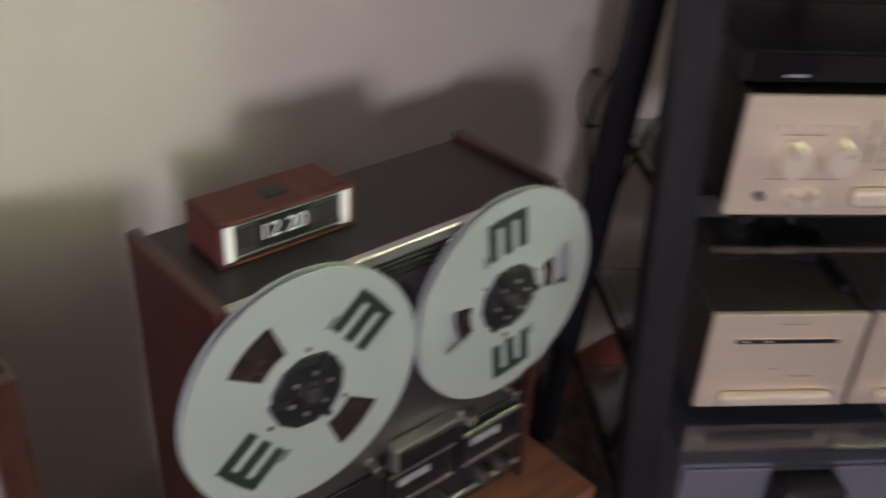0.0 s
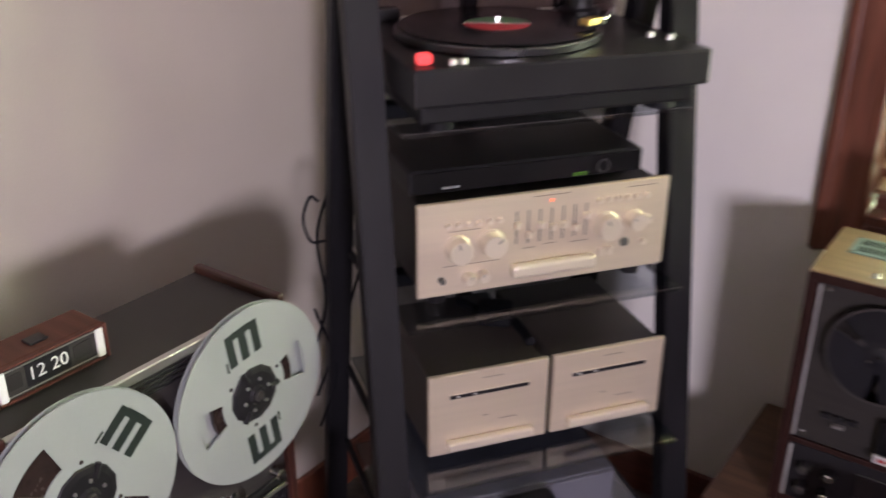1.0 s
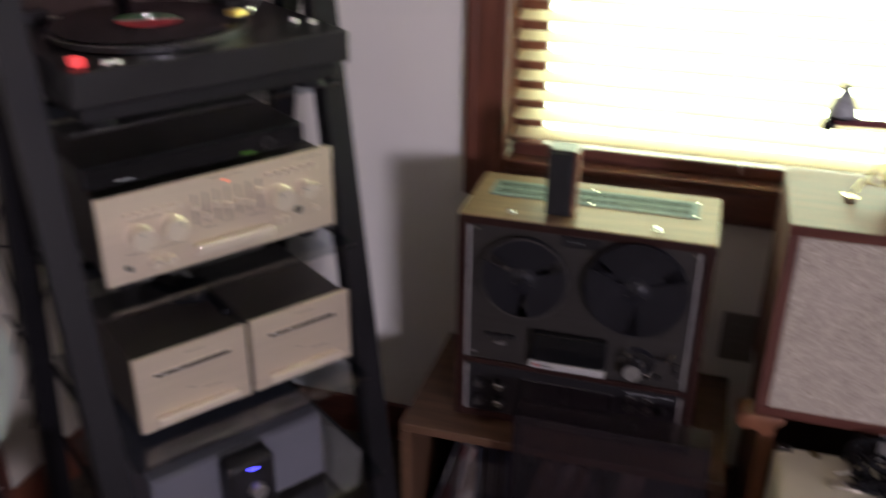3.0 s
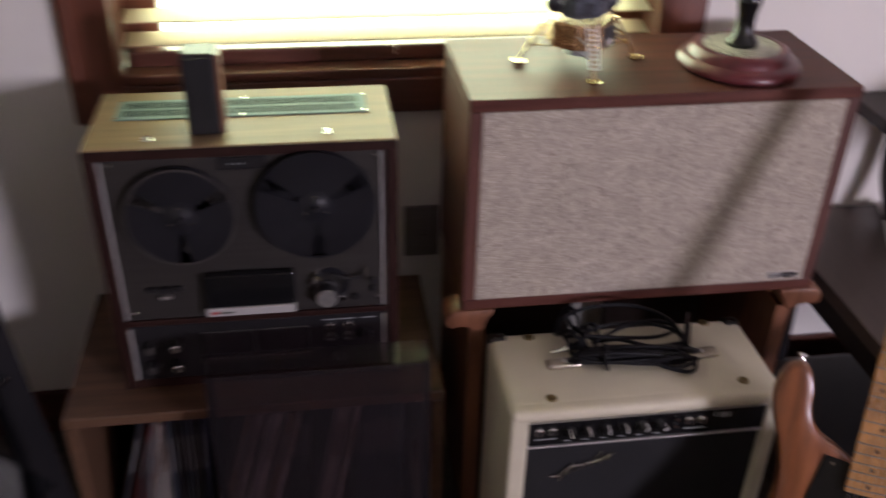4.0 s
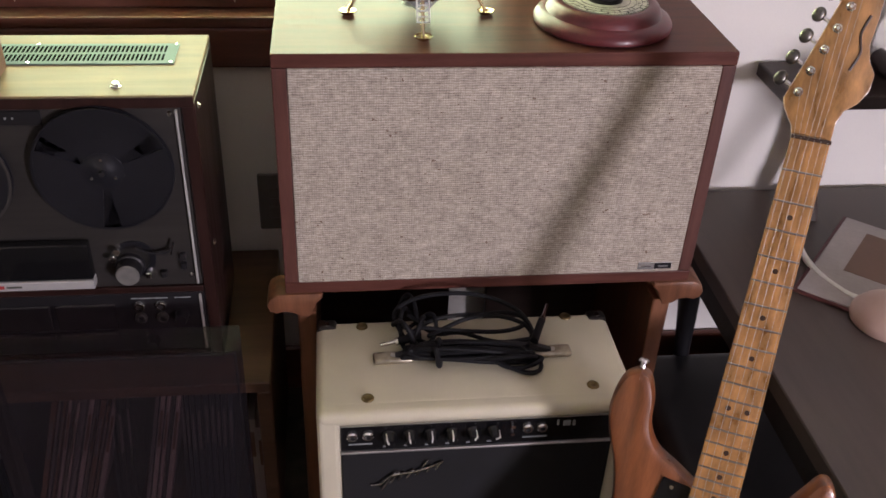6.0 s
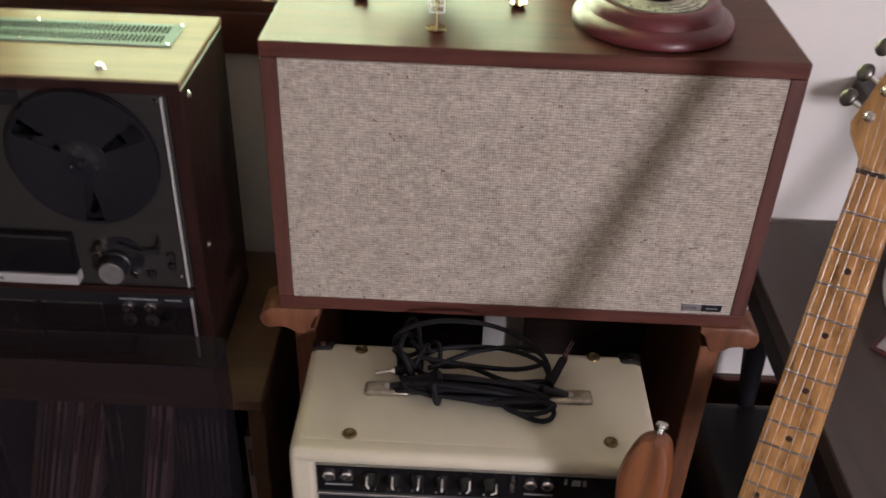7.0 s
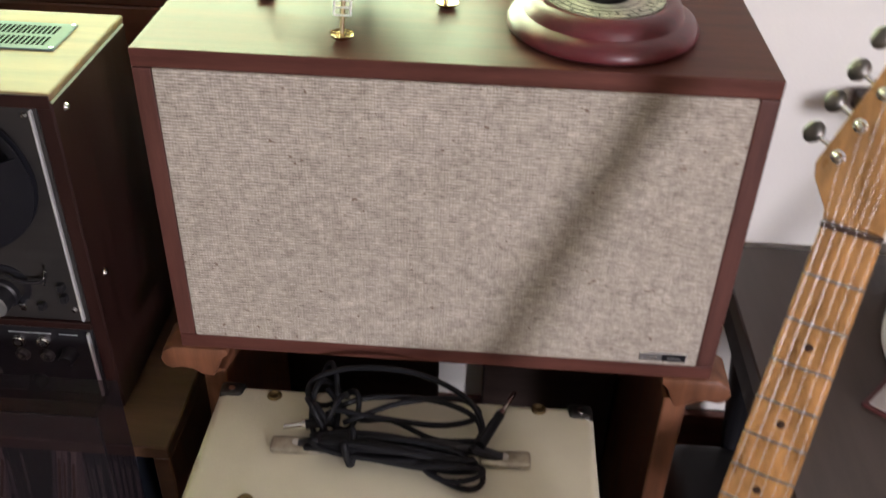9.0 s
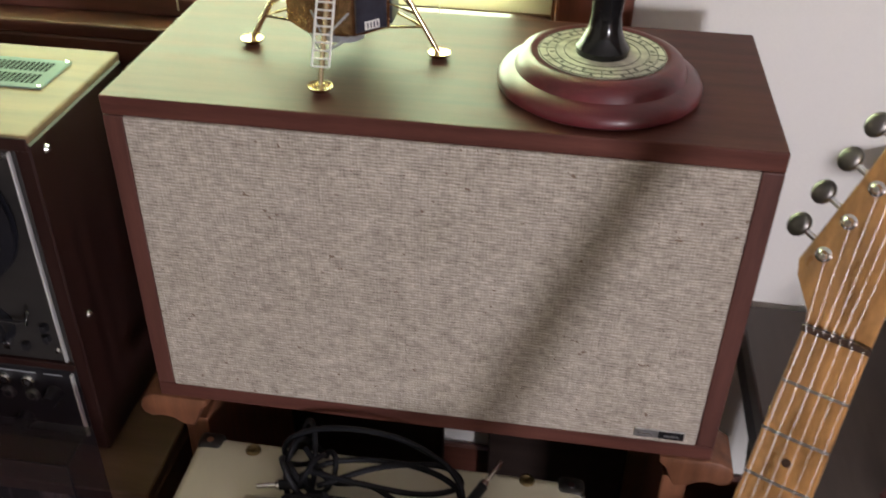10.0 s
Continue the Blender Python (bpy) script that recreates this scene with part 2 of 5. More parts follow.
tra.inputs[0].default_value, add.inputs[0].default_value = (0.97, 0.95, 0.88, 1), 0.8
l.new(dif.outputs[0], add.inputs[1]), l.new(tra.outputs[0], add.inputs[2]), l.new(add.outputs[0], out.inputs[0])

BLIND = thing("venetian_blind", "closed cream venetian blind glowing with daylight in the window", "blind", pose(-0.0925, YW + 0.035, 0.80))
bm = box(bmesh.new(), -0.462, 0.462, -0.0225, 0.0225, -0.0013, 0.0013, 0.0002)
bmesh.ops.transform(bm, matrix=pose(0, 0, 0, 13), verts=bm.verts)
first = part("slat", bm, SLAT, BLIND)
first.location = (0, 0, 0.03)
first.data.materials.append(mat("slat_front_edge", (0.46, 0.34, 0.23), 0.5))
for poly in first.data.polygons:
    if poly.normal.y < -0.5:
        poly.material_index = 1
for k in range(1, 29):
    s = new("slat", first.data)
    s.parent, s.location = BLIND, (random.uniform(-0.002, 0.002), 0, 0.03 + 0.0405 * k)
    s.rotation_euler = (radians(random.uniform(-1.5, 1.5)), 0, 0)
part("bottom_rail", B(-0.462, 0.462, -0.02, 0.02, -0.0135, 0.014, 0.004, 2), TRIMX, BLIND)
part("head_rail", B(-0.462, 0.462, -0.025, 0.025, 1.19, 1.218, 0.002), TRIMX, BLIND)
for x in (-0.33, 0.0, 0.33):
    part("ladder_cord", rod(bmesh.new(), (x, -0.028, 0), (x, -0.028, 1.19), 0.0009, seg=6), SLAT, BLIND)
for x, z in ((-0.361, 0.405), (-0.381, 0.376)):
    part("cord", rod(bmesh.new(), (x, -0.034, z), (x, -0.03, 1.19), 0.0008, seg=6), SLAT, BLIND)
    part("tassel", lathe(bmesh.new(), [(0, 0.036), (0.004, 0.036), (0.0055, 0.022), (0.0105, 0.005), (0.009, 0), (0, 0)], pose(x, -0.034, z - 0.03), 12), TRIM, BLIND, "red-brown wooden tassel", True)

W2 = tagged(new("window_2"), "plain window letting daylight in behind", "window", kind="structure")
for x0, x1, z0, z1 in ((2.04, 2.099, 0.74, 1.6), (2.801, 2.86, 0.74, 1.6), (2.1, 2.8, 0.74, 0.799), (2.1, 2.8, 1.541, 1.6)):
    part("casing", B(x0, x1, YB + 0.001, YB + 0.02, z0, z1, 0.003), TRIM, W2)

SOCKET = thing("wall_socket", "grey plastic socket plate on the wall", "socket", pose(-0.045, YW - 0.001, 0.44))
PLASTIC = mat("grey_plastic", (0.17, 0.15, 0.135), 0.4, vary=0.05)
part("plate", B(-0.035, 0.035, -0.006, 0, -0.057, 0.057, 0.003, 2), PLASTIC, SOCKET)
for z in (-0.02, 0.02):
    part("outlet", B(-0.017, 0.017, -0.008, -0.005, z - 0.013, z + 0.013, 0.002), PLASTIC, SOCKET)

# ---- speaker on its stand ----
LINEN = bpy.data.materials.new("linen_grille_cloth")
LINEN.use_nodes = True
n, l = LINEN.node_tree.nodes, LINEN.node_tree.links
b = n["Principled BSDF"]
co = n.new("ShaderNodeTexCoord")


def noise_at(scale, stretch, detail=3.0, rough=0.6):
    mp, tx = n.new("ShaderNodeMapping"), n.new("ShaderNodeTexNoise")
    mp.inputs["Scale"].default_value = stretch
    tx.inputs["Scale"].default_value, tx.inputs["Detail"].default_value, tx.inputs["Roughness"].default_value = scale, detail, rough
    l.new(co.outputs["Object"], mp.inputs[0]), l.new(mp.outputs[0], tx.inputs["Vector"])
    return tx.outputs[0]


def maths(op, a, bb=None, c=None):
    m = n.new("ShaderNodeMath")
    m.operation = op
    for i, v in enumerate((a, bb, c)):
        if v is None:
            continue
        if isinstance(v, (int, float)):
            m.inputs[i].default_value = v
        else:
            l.new(v, m.inputs[i])
    return m.outputs[0]


sep = n.new("ShaderNodeSeparateXYZ")
l.new(co.outputs["Object"], sep.inputs[0])
wander = maths("MULTIPLY", noise_at(70, (1, 1, 1), 3), 6.0)
weft = maths("SINE", maths("ADD", maths("MULTIPLY", sep.outputs[2], 2 * math.pi / 0.0034), wander))
warp = maths("SINE", maths("ADD", maths("MULTIPLY", sep.outputs[0], 2 * math.pi / 0.0031), wander))
yarn = noise_at(420, (0.22, 1, 1), 2)
yarn2 = noise_at(420, (1, 1, 0.22), 2)
slub = noise_at(75, (0.65, 1, 0.9), 4, 0.75)
blotch = noise_at(9, (1, 1, 1), 2)
flecks = noise_at(150, (0.7, 1, 1), 1)
thread = maths("ADD", maths("ADD", maths("MULTIPLY", weft, 0.08), maths("MULTIPLY", warp, 0.03)), maths("ADD", maths("MULTIPLY", yarn, 0.5), maths("MULTIPLY", yarn2, 0.3)))
tone = maths("ADD", maths("ADD", thread, maths("MULTIPLY", slub, 0.34)), maths("MULTIPLY", blotch, 0.08))
rp = n.new("ShaderNodeValToRGB")
e = rp.color_ramp.elements
e[0].position, e[0].color = 0.40, (0.205, 0.172, 0.14, 1)
e[1].position, e[1].color = 0.88, (0.675, 0.61, 0.525, 1)
mid = rp.color_ramp.elements.new(0.64)
mid.color = (0.425, 0.375, 0.315, 1)
l.new(tone, rp.inputs[0])
fk = n.new("ShaderNodeMix")
fk.data_type = "RGBA"
l.new(maths("GREATER_THAN", flecks, 0.755), fk.inputs["Factor"]), l.new(rp.outputs[0], fk.inputs["A"])
fk.inputs["B"].default_value = (0.2, 0.145, 0.11, 1)
l.new(fk.outputs["Result"], b.inputs["Base Color"])
b.inputs["Roughness"].default_value, b.inputs["Specular IOR Level"].default_value = 0.9, 0.15
bp = n.new("ShaderNodeBump")
bp.inputs["Strength"].default_value, bp.inputs["Distance"].default_value = 0.55, 0.0012
l.new(thread, bp.inputs["Height"]), l.new(bp.outputs[0], b.inputs["Normal"])

SPK = thing("bookshelf_speaker", "large walnut speaker with oatmeal linen grille lying on a wooden stand", "speaker", pose(-0.02, 0, 0.49))
part("cabinet", B(0.02, 0.585, 0.012, 0.256, 0.02, 0.348), WALNUT, SPK)
part("top_panel", B(0, 0.605, -0.002, 0.258, 0.349, 0.368, 0.0015, 2), WALNUT, SPK)
part("bottom_panel", B(0, 0.605, -0.002, 0.258, 0, 0.019, 0.0015, 2), WALNUT, SPK)
part("side_panel", B(0, 0.019, -0.002, 0.258, 0.0195, 0.3485, 0.0015, 2), WALNUTZ, SPK)
part("side_panel", B(0.586, 0.605, -0.002, 0.258, 0.0195, 0.3485, 0.0015, 2), WALNUTZ, SPK)
part("grille", B(0.0194, 0.5856, -0.0028, 0.012, 0.0194, 0.3486, 0.002, 2), LINEN, SPK, "oatmeal linen grille cloth")
badge = part("badge", B(0.521, 0.573, -0.0045, 0.001, 0.0255, 0.0375, 0.0008), BRUSHED, SPK, "small silver and black badge")
part("badge_field", B(0.546, 0.572, -0.0052, -0.004, 0.0265, 0.0365, 0.0004), BLACK, badge)
for x0 in (0.525, 0.5515):
    part("badge_bar", B(x0, x0 + 0.015, -0.0058, -0.0044, 0.0305, 0.0325), BRUSHED if x0 > 0.54 else PLASTIC, badge)

STAND = thing("speaker_stand", "red-brown wooden speaker stand with curved saddle brackets", "stand", pose(0.2825, 0.12, 0))


def bracket(side):
    """Curved saddle at the top of a side panel, seen end-on in x, z."""
    out = [(0.25, 0.489), (0.314, 0.489), (0.327, 0.481), (0.331, 0.468), (0.327, 0.458), (0.318, 0.454), (0.306, 0.457), (0.294, 0.455), (0.284, 0.448), (0.27, 0.446), (0.264, 0.456), (0.258, 0.472), (0.25, 0.48)]
    return slab(bmesh.new(), [(side * x, z) for x, z in out][::side], -0.124, -0.07, Matrix(((1, 0, 0, 0), (0, 0, 1, 0), (0, 1, 0, 0), (0, 0, 0, 1))), 0.004)


for side in (-1, 1):
    part("bracket", bracket(side), OAK, STAND, "curved wooden bracket", True)
    side_bm = slab(bmesh.new(), [(-0.108, 0), (0.2, 0), (0.2, 0.488), (-0.069, 0.488), (-0.069, 0.445), (-0.108, 0.445), (-0.108, 0.2)], -0.014, 0.014, Matrix(((0, 0, 1, side * 0.274), (1, 0, 0, 0), (0, 1, 0, 0), (0, 0, 0, 1))), 0.003)
    part("side_panel", side_bm, OAK, STAND)
# two added dark boards close the stand's back, with a gap between them
part("rear_rail", B(-0.26, -0.02, 0.17, 0.188, 0.02, 0.47, 0.003), SHELFWOOD, STAND, "dark back board")
part("rear_rail", B(0.05, 0.26, 0.17, 0.188, 0.02, 0.47, 0.003), SHELFWOOD, STAND, "dark back board")

# lunar lander model
GOLD = mat("gold_foil", (0.62, 0.40, 0.22), 0.24, metal=1.0, vary=0.3, scale=120, fine=400, bump=0.9)
GOLDROD = mat("gold_plating", (0.76, 0.61, 0.39), 0.2, metal=1.0, vary=0.08, bump=0)
NAVY = mat("dark_model_panel", (0.03, 0.032, 0.045), 0.35, vary=0.3, scale=60)
GREYM = mat("grey_model_panel", (0.34, 0.36, 0.37), 0.4, vary=0.25, scale=80)
NAVY2 = mat("slate_model_panel", (0.075, 0.085, 0.11), 0.35, vary=0.35, scale=70)
WHITE = mat("white_paint", (0.78, 0.77, 0.73), 0.45, vary=0.05)
LM = thing("lunar_lander_model", "small gold and black lunar lander model standing on the speaker", "model", pose(0.174, 0.138, 0.858))
for k in range(4):
    a = pose(0, 0, 0, 0, 0, 90 * k)
    leg = part("leg", rod(bmesh.new(), a @ Vector((0.095, 0, 0.004)), a @ Vector((0.056, 0, 0.072)), 0.0026, seg=10), GOLDROD, LM, "", True)
    part("foot_pad", lathe(bmesh.new(), [(0, 0), (0.006, 0), (0.0105, 0.003), (0.0115, 0.006), (0.009, 0.005), (0.004, 0.006), (0, 0.006)], a @ pose(0.095, 0, 0), 20), GOLDROD, leg, "", True)
    bm = bmesh.new()
    for sgn in (-1, 1):
        rod(bm, a @ Vector((0.08, 0, 0.03)), a @ Vector((0.045, 0.022 * sgn, 0.036)), 0.0013, seg=8)
        rod(bm, a @ Vector((0.074, 0, 0.042)), a @ Vector((0.046, 0.02 * sgn, 0.06)), 0.0011, seg=8)
    rod(bm, a @ Vector((0.045, -0.022, 0.036)), a @ Vector((0.045, 0.022, 0.036)), 0.0011, seg=8)
    part("strut_frame", bm, GREYM if k % 2 else GOLDROD, leg)
octo = [(0.05 * math.cos(radians(22.5 + 45 * k)) / 0.924, 0.05 * math.sin(radians(22.5 + 45 * k)) / 0.924) for k in range(8)]
part("descent_stage", slab(bmesh.new(), octo, 0.034, 0.074, Matrix(), 0.003), GOLD, LM, "crinkled gold foil descent stage")
for k, m in ((0, NAVY), (2, NAVY), (7, NAVY)):
    part("panel", box(bmesh.new(), 0.049, 0.052, -0.017, 0.017, 0.038, 0.071, 0.0006, 1, pose(0, 0, 0, 0, 0, 45 * k)), m, LM)
flag = part("marking", box(bmesh.new(), 0.0515, 0.0528, -0.008, 0.008, 0.04, 0.048, 0, 1, pose(0, 0, 0, 0, 0, -45)), WHITE, LM, "white printed marking")
for k in range(4):
    part("marking_bar", box(bmesh.new(), 0.0525, 0.0532, -0.006 + 0.0035 * k, -0.0045 + 0.0035 * k, 0.0415, 0.0465, 0, 1, pose(0, 0, 0, 0, 0, -45)), NAVY, flag)
part("engine_bell", lathe(bmesh.new(), [(0.02, 0.016), (0.019, 0.017), (0.009, 0.034), (0.01, 0.035), (0.021, 0.016)], Matrix(), 24), GREYM, LM, "", True)
bm = bmesh.new()
for x in (-0.008, 0.008):
    rod(bm, (x, -0.091, 0.022), (x, -0.058, 0.078), 0.0012, seg=6)
for k in range(9):
    y, z = -0.091 + 0.0037 * k, 0.022 + 0.0062 * k
    rod(bm, (-0.008, y, z), (0.008, y, z), 0.0009, seg=6)
part("ladder", bm, WHITE, LM, "white ladder on the front leg")
asc = [(-0.036, -0.016), (-0.02, -0.034), (0.02, -0.034), (0.036, -0.016), (0.034, 0.018), (0.016, 0.034), (-0.016, 0.034), (-0.034, 0.018)]
asc_ob = part("ascent_stage", slab(bmesh.new(), asc, 0.078, 0.125, Matrix(), 0.006), NAVY2, LM)
for x in (-0.04, 0.04):
    part("tank", lathe(bmesh.new(), [(0, -0.018), (0.01, -0.015), (0.0165, -0.006), (0.0165, 0.006), (0.01, 0.015), (0, 0.018)], pose(x, 0.004, 0.097), 16), NAVY, LM, "", True)
part("hatch", B(-0.01, 0.01, -0.037, -0.033, 0.085, 0.103, 0.002), NAVY, asc_ob)
for x in (-0.02, 0.02):
    part("cabin_window", B(x - 0.006, x + 0.006, -0.036, -0.032, 0.106, 0.116, 0.001), NAVY, asc_ob)
part("docking_hatch", rod(bmesh.new(), (0, 0, 0.125), (0, 0, 0.133), 0.013, 0.012, 20), NAVY, asc_ob)
part("antenna_dish", lathe(bmesh.new(), [(0, 0), (0.008, 0.003), (0.012, 0.008), (0.0115, 0.0085), (0.007, 0.004), (0, 0.001)], pose(0.038, -0.02, 0.126, 50, 20, 0), 18), GREYM, asc_ob, "", True)
for sx in (-1, 1):
    for sy in (-1, 1):
        bm = rod(bmesh.new(), (sx * 0.03, sy * 0.026, 0.112), (sx * 0.044, sy * 0.036, 0.112), 0.0016, seg=8)
        rod(bm, (sx * 0.044, sy * 0.036, 0.105), (sx * 0.044, sy * 0.036, 0.119), 0.0028, 0.0012, 8)
        part("thruster", bm, GREYM, asc_ob)

# round display stand with its arm
MAHOG = mat("mahogany_gloss", (0.125, 0.02, 0.025), 0.36, vary=0.2, scale=14, fine=60, stretch=(1, 6, 6), bump=0.02, coat=0.15)
GLOSSBLACK = mat("black_gloss", (0.008, 0.008, 0.009), 0.16, vary=0.1, bump=0)
DIAL = bpy.data.materials.new("printed_dial")
DIAL.use_nodes = True
n, l = DIAL.node_tree.nodes, DIAL.node_tree.links
b = n["Principled BSDF"]
co = n.new("ShaderNodeTexCoord")
wash = noise_at(60, (1, 1, 1), 4)
rp = n.new("ShaderNodeValToRGB")
rp.color_ramp.elements[0].position, rp.color_ramp.elements[0].color = 0.35, (0.42, 0.40, 0.33, 1)
rp.color_ramp.elements[1].position, rp.color_ramp.elements[1].color = 0.62, (0.66, 0.64, 0.54, 1)
l.new(wash, rp.inputs[0]), l.new(rp.outputs[0], b.inputs["Base Color"])
b.inputs["Roughness"].default_value = 0.35
ORR = thing("display_stand", "dark red round wooden stand with printed dial and black post", "stand", pose(0.425, 0.1, 0.858))
part("base", lathe(bmesh.new(), [(0, 0), (0.088, 0), (0.094, 0.004), (0.0945, 0.009), (0.091, 0.015), (0.084, 0.0185), (0.079, 0.02), (0.0775, 0.024), (0.074, 0.031), (0.067, 0.0345), (0.0615, 0.0345), (0.06, 0.0335), (0, 0.0335)], Matrix(), 72), MAHOG, ORR, "", True)
dial = part("dial", lathe(bmesh.new(), [(0, 0.0336), (0.0585, 0.0336), (0.0585, 0.0344), (0, 0.0344)], Matrix(), 64), DIAL, ORR, "cream printed dial with rings")
INK = mat("dark_ink", (0.10, 0.10, 0.085), 0.6, vary=0.1)
for r in (0.034, 0.042, 0.050, 0.057):
    part("dial_ring", lathe(bmesh.new(), [(r, 0.0343), (r + 0.0008, 0.0343), (r + 0.0008, 0.0348), (r, 0.0348), (r, 0.0343)], Matrix(), 64), INK, dial)
for k in range(36):
    r0, r1 = (0.0425, 0.0565) if k % 3 == 0 else ((0.044, 0.048) if k % 3 == 1 else (0.051, 0.0555))
    part("dial_mark", box(bmesh.new(), r0, r1, -0.0004 if k % 3 == 0 else -0.0013, 0.0004 if k % 3 == 0 else 0.0013, 0.0343, 0.0347, 0, 1, pose(0, 0, 0, 0, 0, 10 * k)), INK, dial)
part("post", lathe(bmesh.new(), [(0, 0.034), (0.024, 0.034), (0.0245, 0.04), (0.02, 0.046), (0.0155, 0.056), (0.0135, 0.07), (0.0145, 0.085), (0.018, 0.1), (0.019, 0.108), (0.014, 0.118), (0.009, 0.124), (0.011, 0.132), (0.008, 0.14), (0.008, 0.165), (0, 0.168)], Matrix(), 32), GLOSSBLACK, ORR, "black turned post", True)
arm = part("arm", tube(bmesh.new(), [(0.01, 0, 0.158), (-0.12, 0, 0.155), (-0.27, 0, 0.147), (-0.405, 0, 0.143)], 0.0068, 12), MAHOG, ORR, "dark red wooden arm", True)
part("arm_collar", rod(bmesh.new(), (-0.1, 0, 0.1556), (-0.145, 0, 0.1542), 0.009, 0.009, 16), GLOSSBLACK, arm, "", True)
part("arm_knob", lathe(bmesh.new(), [(0, -0.012), (0.009, -0.011), (0.0125, -0.003), (0.0105, 0.004), (0.006, 0.009), (0, 0.009)], pose(-0.405, 0, 0.14), 20), GLOSSBLACK, arm, "", True)
cap = part("capsule", lathe(bmesh.new(), [(0, 0), (0.021, 0), (0.023, 0.004), (0.022, 0.009), (0.012, 0.034), (0.008, 0.04), (0, 0.041)], pose(-0.39, 0.0, 0.152), 28), GREYM, ORR, "grey conical capsule model", True)
part("capsule_band", lathe(bmesh.new(), [(0.0215, -0.002), (0.0238, 0.0), (0.0238, 0.004), (0.0215, 0.005), (0.0215, -0.002)], pose(-0.39, 0.0, 0.152), 28), GLOSSBLACK, cap)
part("capsule_tip", lathe(bmesh.new(), [(0, 0), (0.007, 0), (0.008, 0.006), (0.005, 0.012), (0, 0.013)], pose(-0.39, 0, 0.193), 16), NAVY, cap, "", True)

# ---- guitar amplifier ----
CLOTH = mat("black_grille_cloth", (0.007, 0.007, 0.009), 0.8, vary=0.3, scale=20, fine=900, bump=0.7)
AMPX = thing("guitar_amplifier", "cream tolex guitar combo amplifier with black control panel under the speaker", "amplifier", pose(0.022, -0.207, 0))
part("shell", B(0, 0.438, 0.012, 0.2, 0.025, 0.441, 0.012, 4), CREAM, AMPX, "", True)
part("front_rail", B(0.0002, 0.4378, 0, 0.05, 0.417, 0.4405, 0.011, 4), CREAM, AMPX, "", True)
part("front_stile", B(0.0004, 0.031, 0.0006, 0.03, 0.03, 0.432, 0.007, 3), CREAM, AMPX)
part("front_stile", B(0.411, 0.4376, 0.0006, 0.03, 0.03, 0.432, 0.007, 3), CREAM, AMPX)
part("front_rail", B(0.0315, 0.4105, 0, 0.03, 0.03, 0.058, 0.005, 2), CREAM, AMPX)
part("grille_cloth", B(0.0315, 0.4105, 0.008, 0.03, 0.0585, 0.366, 0.003), CLOTH, AMPX, "black woven grille cloth")
panel = part("control_panel", B(0.0315, 0.4105, 0.004, 0.03, 0.3705, 0.4175, 0.001), GLOSSBLACK, AMPX, "black control panel with chrome jacks and knobs")
part("panel_trim", B(0.0315, 0.4105, 0.001, 0.03, 0.3665, 0.3702, 0.0008), BRUSHED, AMPX, "thin silver trim line")
part("panel_trim", B(0.0315, 0.4105, 0.002, 0.01, 0.4172, 0.4182), BRUSHED, AMPX)
for x in (0.047, 0.068, 0.286, 0.306):
    bm = lathe(bmesh.new(), [(0.0038, 0), (0.0078, 0), (0.0078, 0.003), (0.006, 0.005), (0.0038, 0.005), (0.0038, 0)], pose(x, 0.004, 0.399, 90), 18)
    jack = part("jack", bm, CHROME, panel, "", True)
    part("jack_hole", rod(bmesh.new(), (x, 0.0036, 0.399), (x, 0.006, 0.399), 0.0037, seg=12), BLACK, jack)
for k in range(6):
    x = 0.096 + 0.0285 * k
    knob = part("knob", lathe(bmesh.new(), [(0, 0.017), (0.006, 0.017), (0.0072, 0.015), (0.0085, 0.004), (0.0105, 0.002), (0.0105, 0), (0, 0)], pose(x, 0.004, 0.397, 90), 20), GLOSSBLACK, panel, "", True)
    part("knob_pointer", box(bmesh.new(), -0.0008, 0.0008, -0.0145, -0.0005, 0.001, 0.0085, 0, 1, pose(x, 0.0, 0.397, 0, (-25, -12, 5, 0, 30, 60)[k], 0)), WHITE, knob)
    part("panel_mark", B(x - 0.008, x + 0.006, 0.0028, 0.0042, 0.3765, 0.3782), GREYM, panel)
for z in (0.391, 0.405):
    part("button", rod(bmesh.new(), (0.265, -0.001, z), (0.265, 0.005, z), 0.0028, seg=12), CHROME, panel)
for x0, x1, z in ((0.042, 0.074, 0.383), (0.28, 0.314, 0.381), (0.335, 0.345, 0.4), (0.348, 0.352, 0.4), (0.326, 0.329, 0.402)):
    part("panel_mark", B(x0, x1, 0.0028, 0.0042, z, z + 0.0018 if x0 < 0.32 else z + 0.009), GREYM, panel)
# slanting badge as plain silver strokes
logo = part("badge", tube(bmesh.new(), [(0.072, 0.005, 0.30), (0.085, 0.004, 0.303), (0.1, 0.004, 0.318), (0.125, 0.004, 0.323), (0.15, 0.004, 0.33), (0.172, 0.005, 0.341)], 0.0016, 8), CHROME, AMPX, "slanting silver badge of plain strokes", True)
for x, z, h in ((0.087, 0.292, 0.036), (0.099, 0.304, 0.022), (0.11, 0.309, 0.016), (0.122, 0.313, 0.017), (0.135, 0.317, 0.03), (0.149, 0.322, 0.015), (0.162, 0.327, 0.014)):
    part("badge_stroke", rod(bmesh.new(), (x, 0.0045, z), (x + h * 0.55, 0.0045, z + h), 0.0019, 0.0013, 8), CHROME, logo)
BRASS = mat("aged_brass", (0.23, 0.17, 0.08), 0.35, metal=0.9, vary=0.3, scale=200)
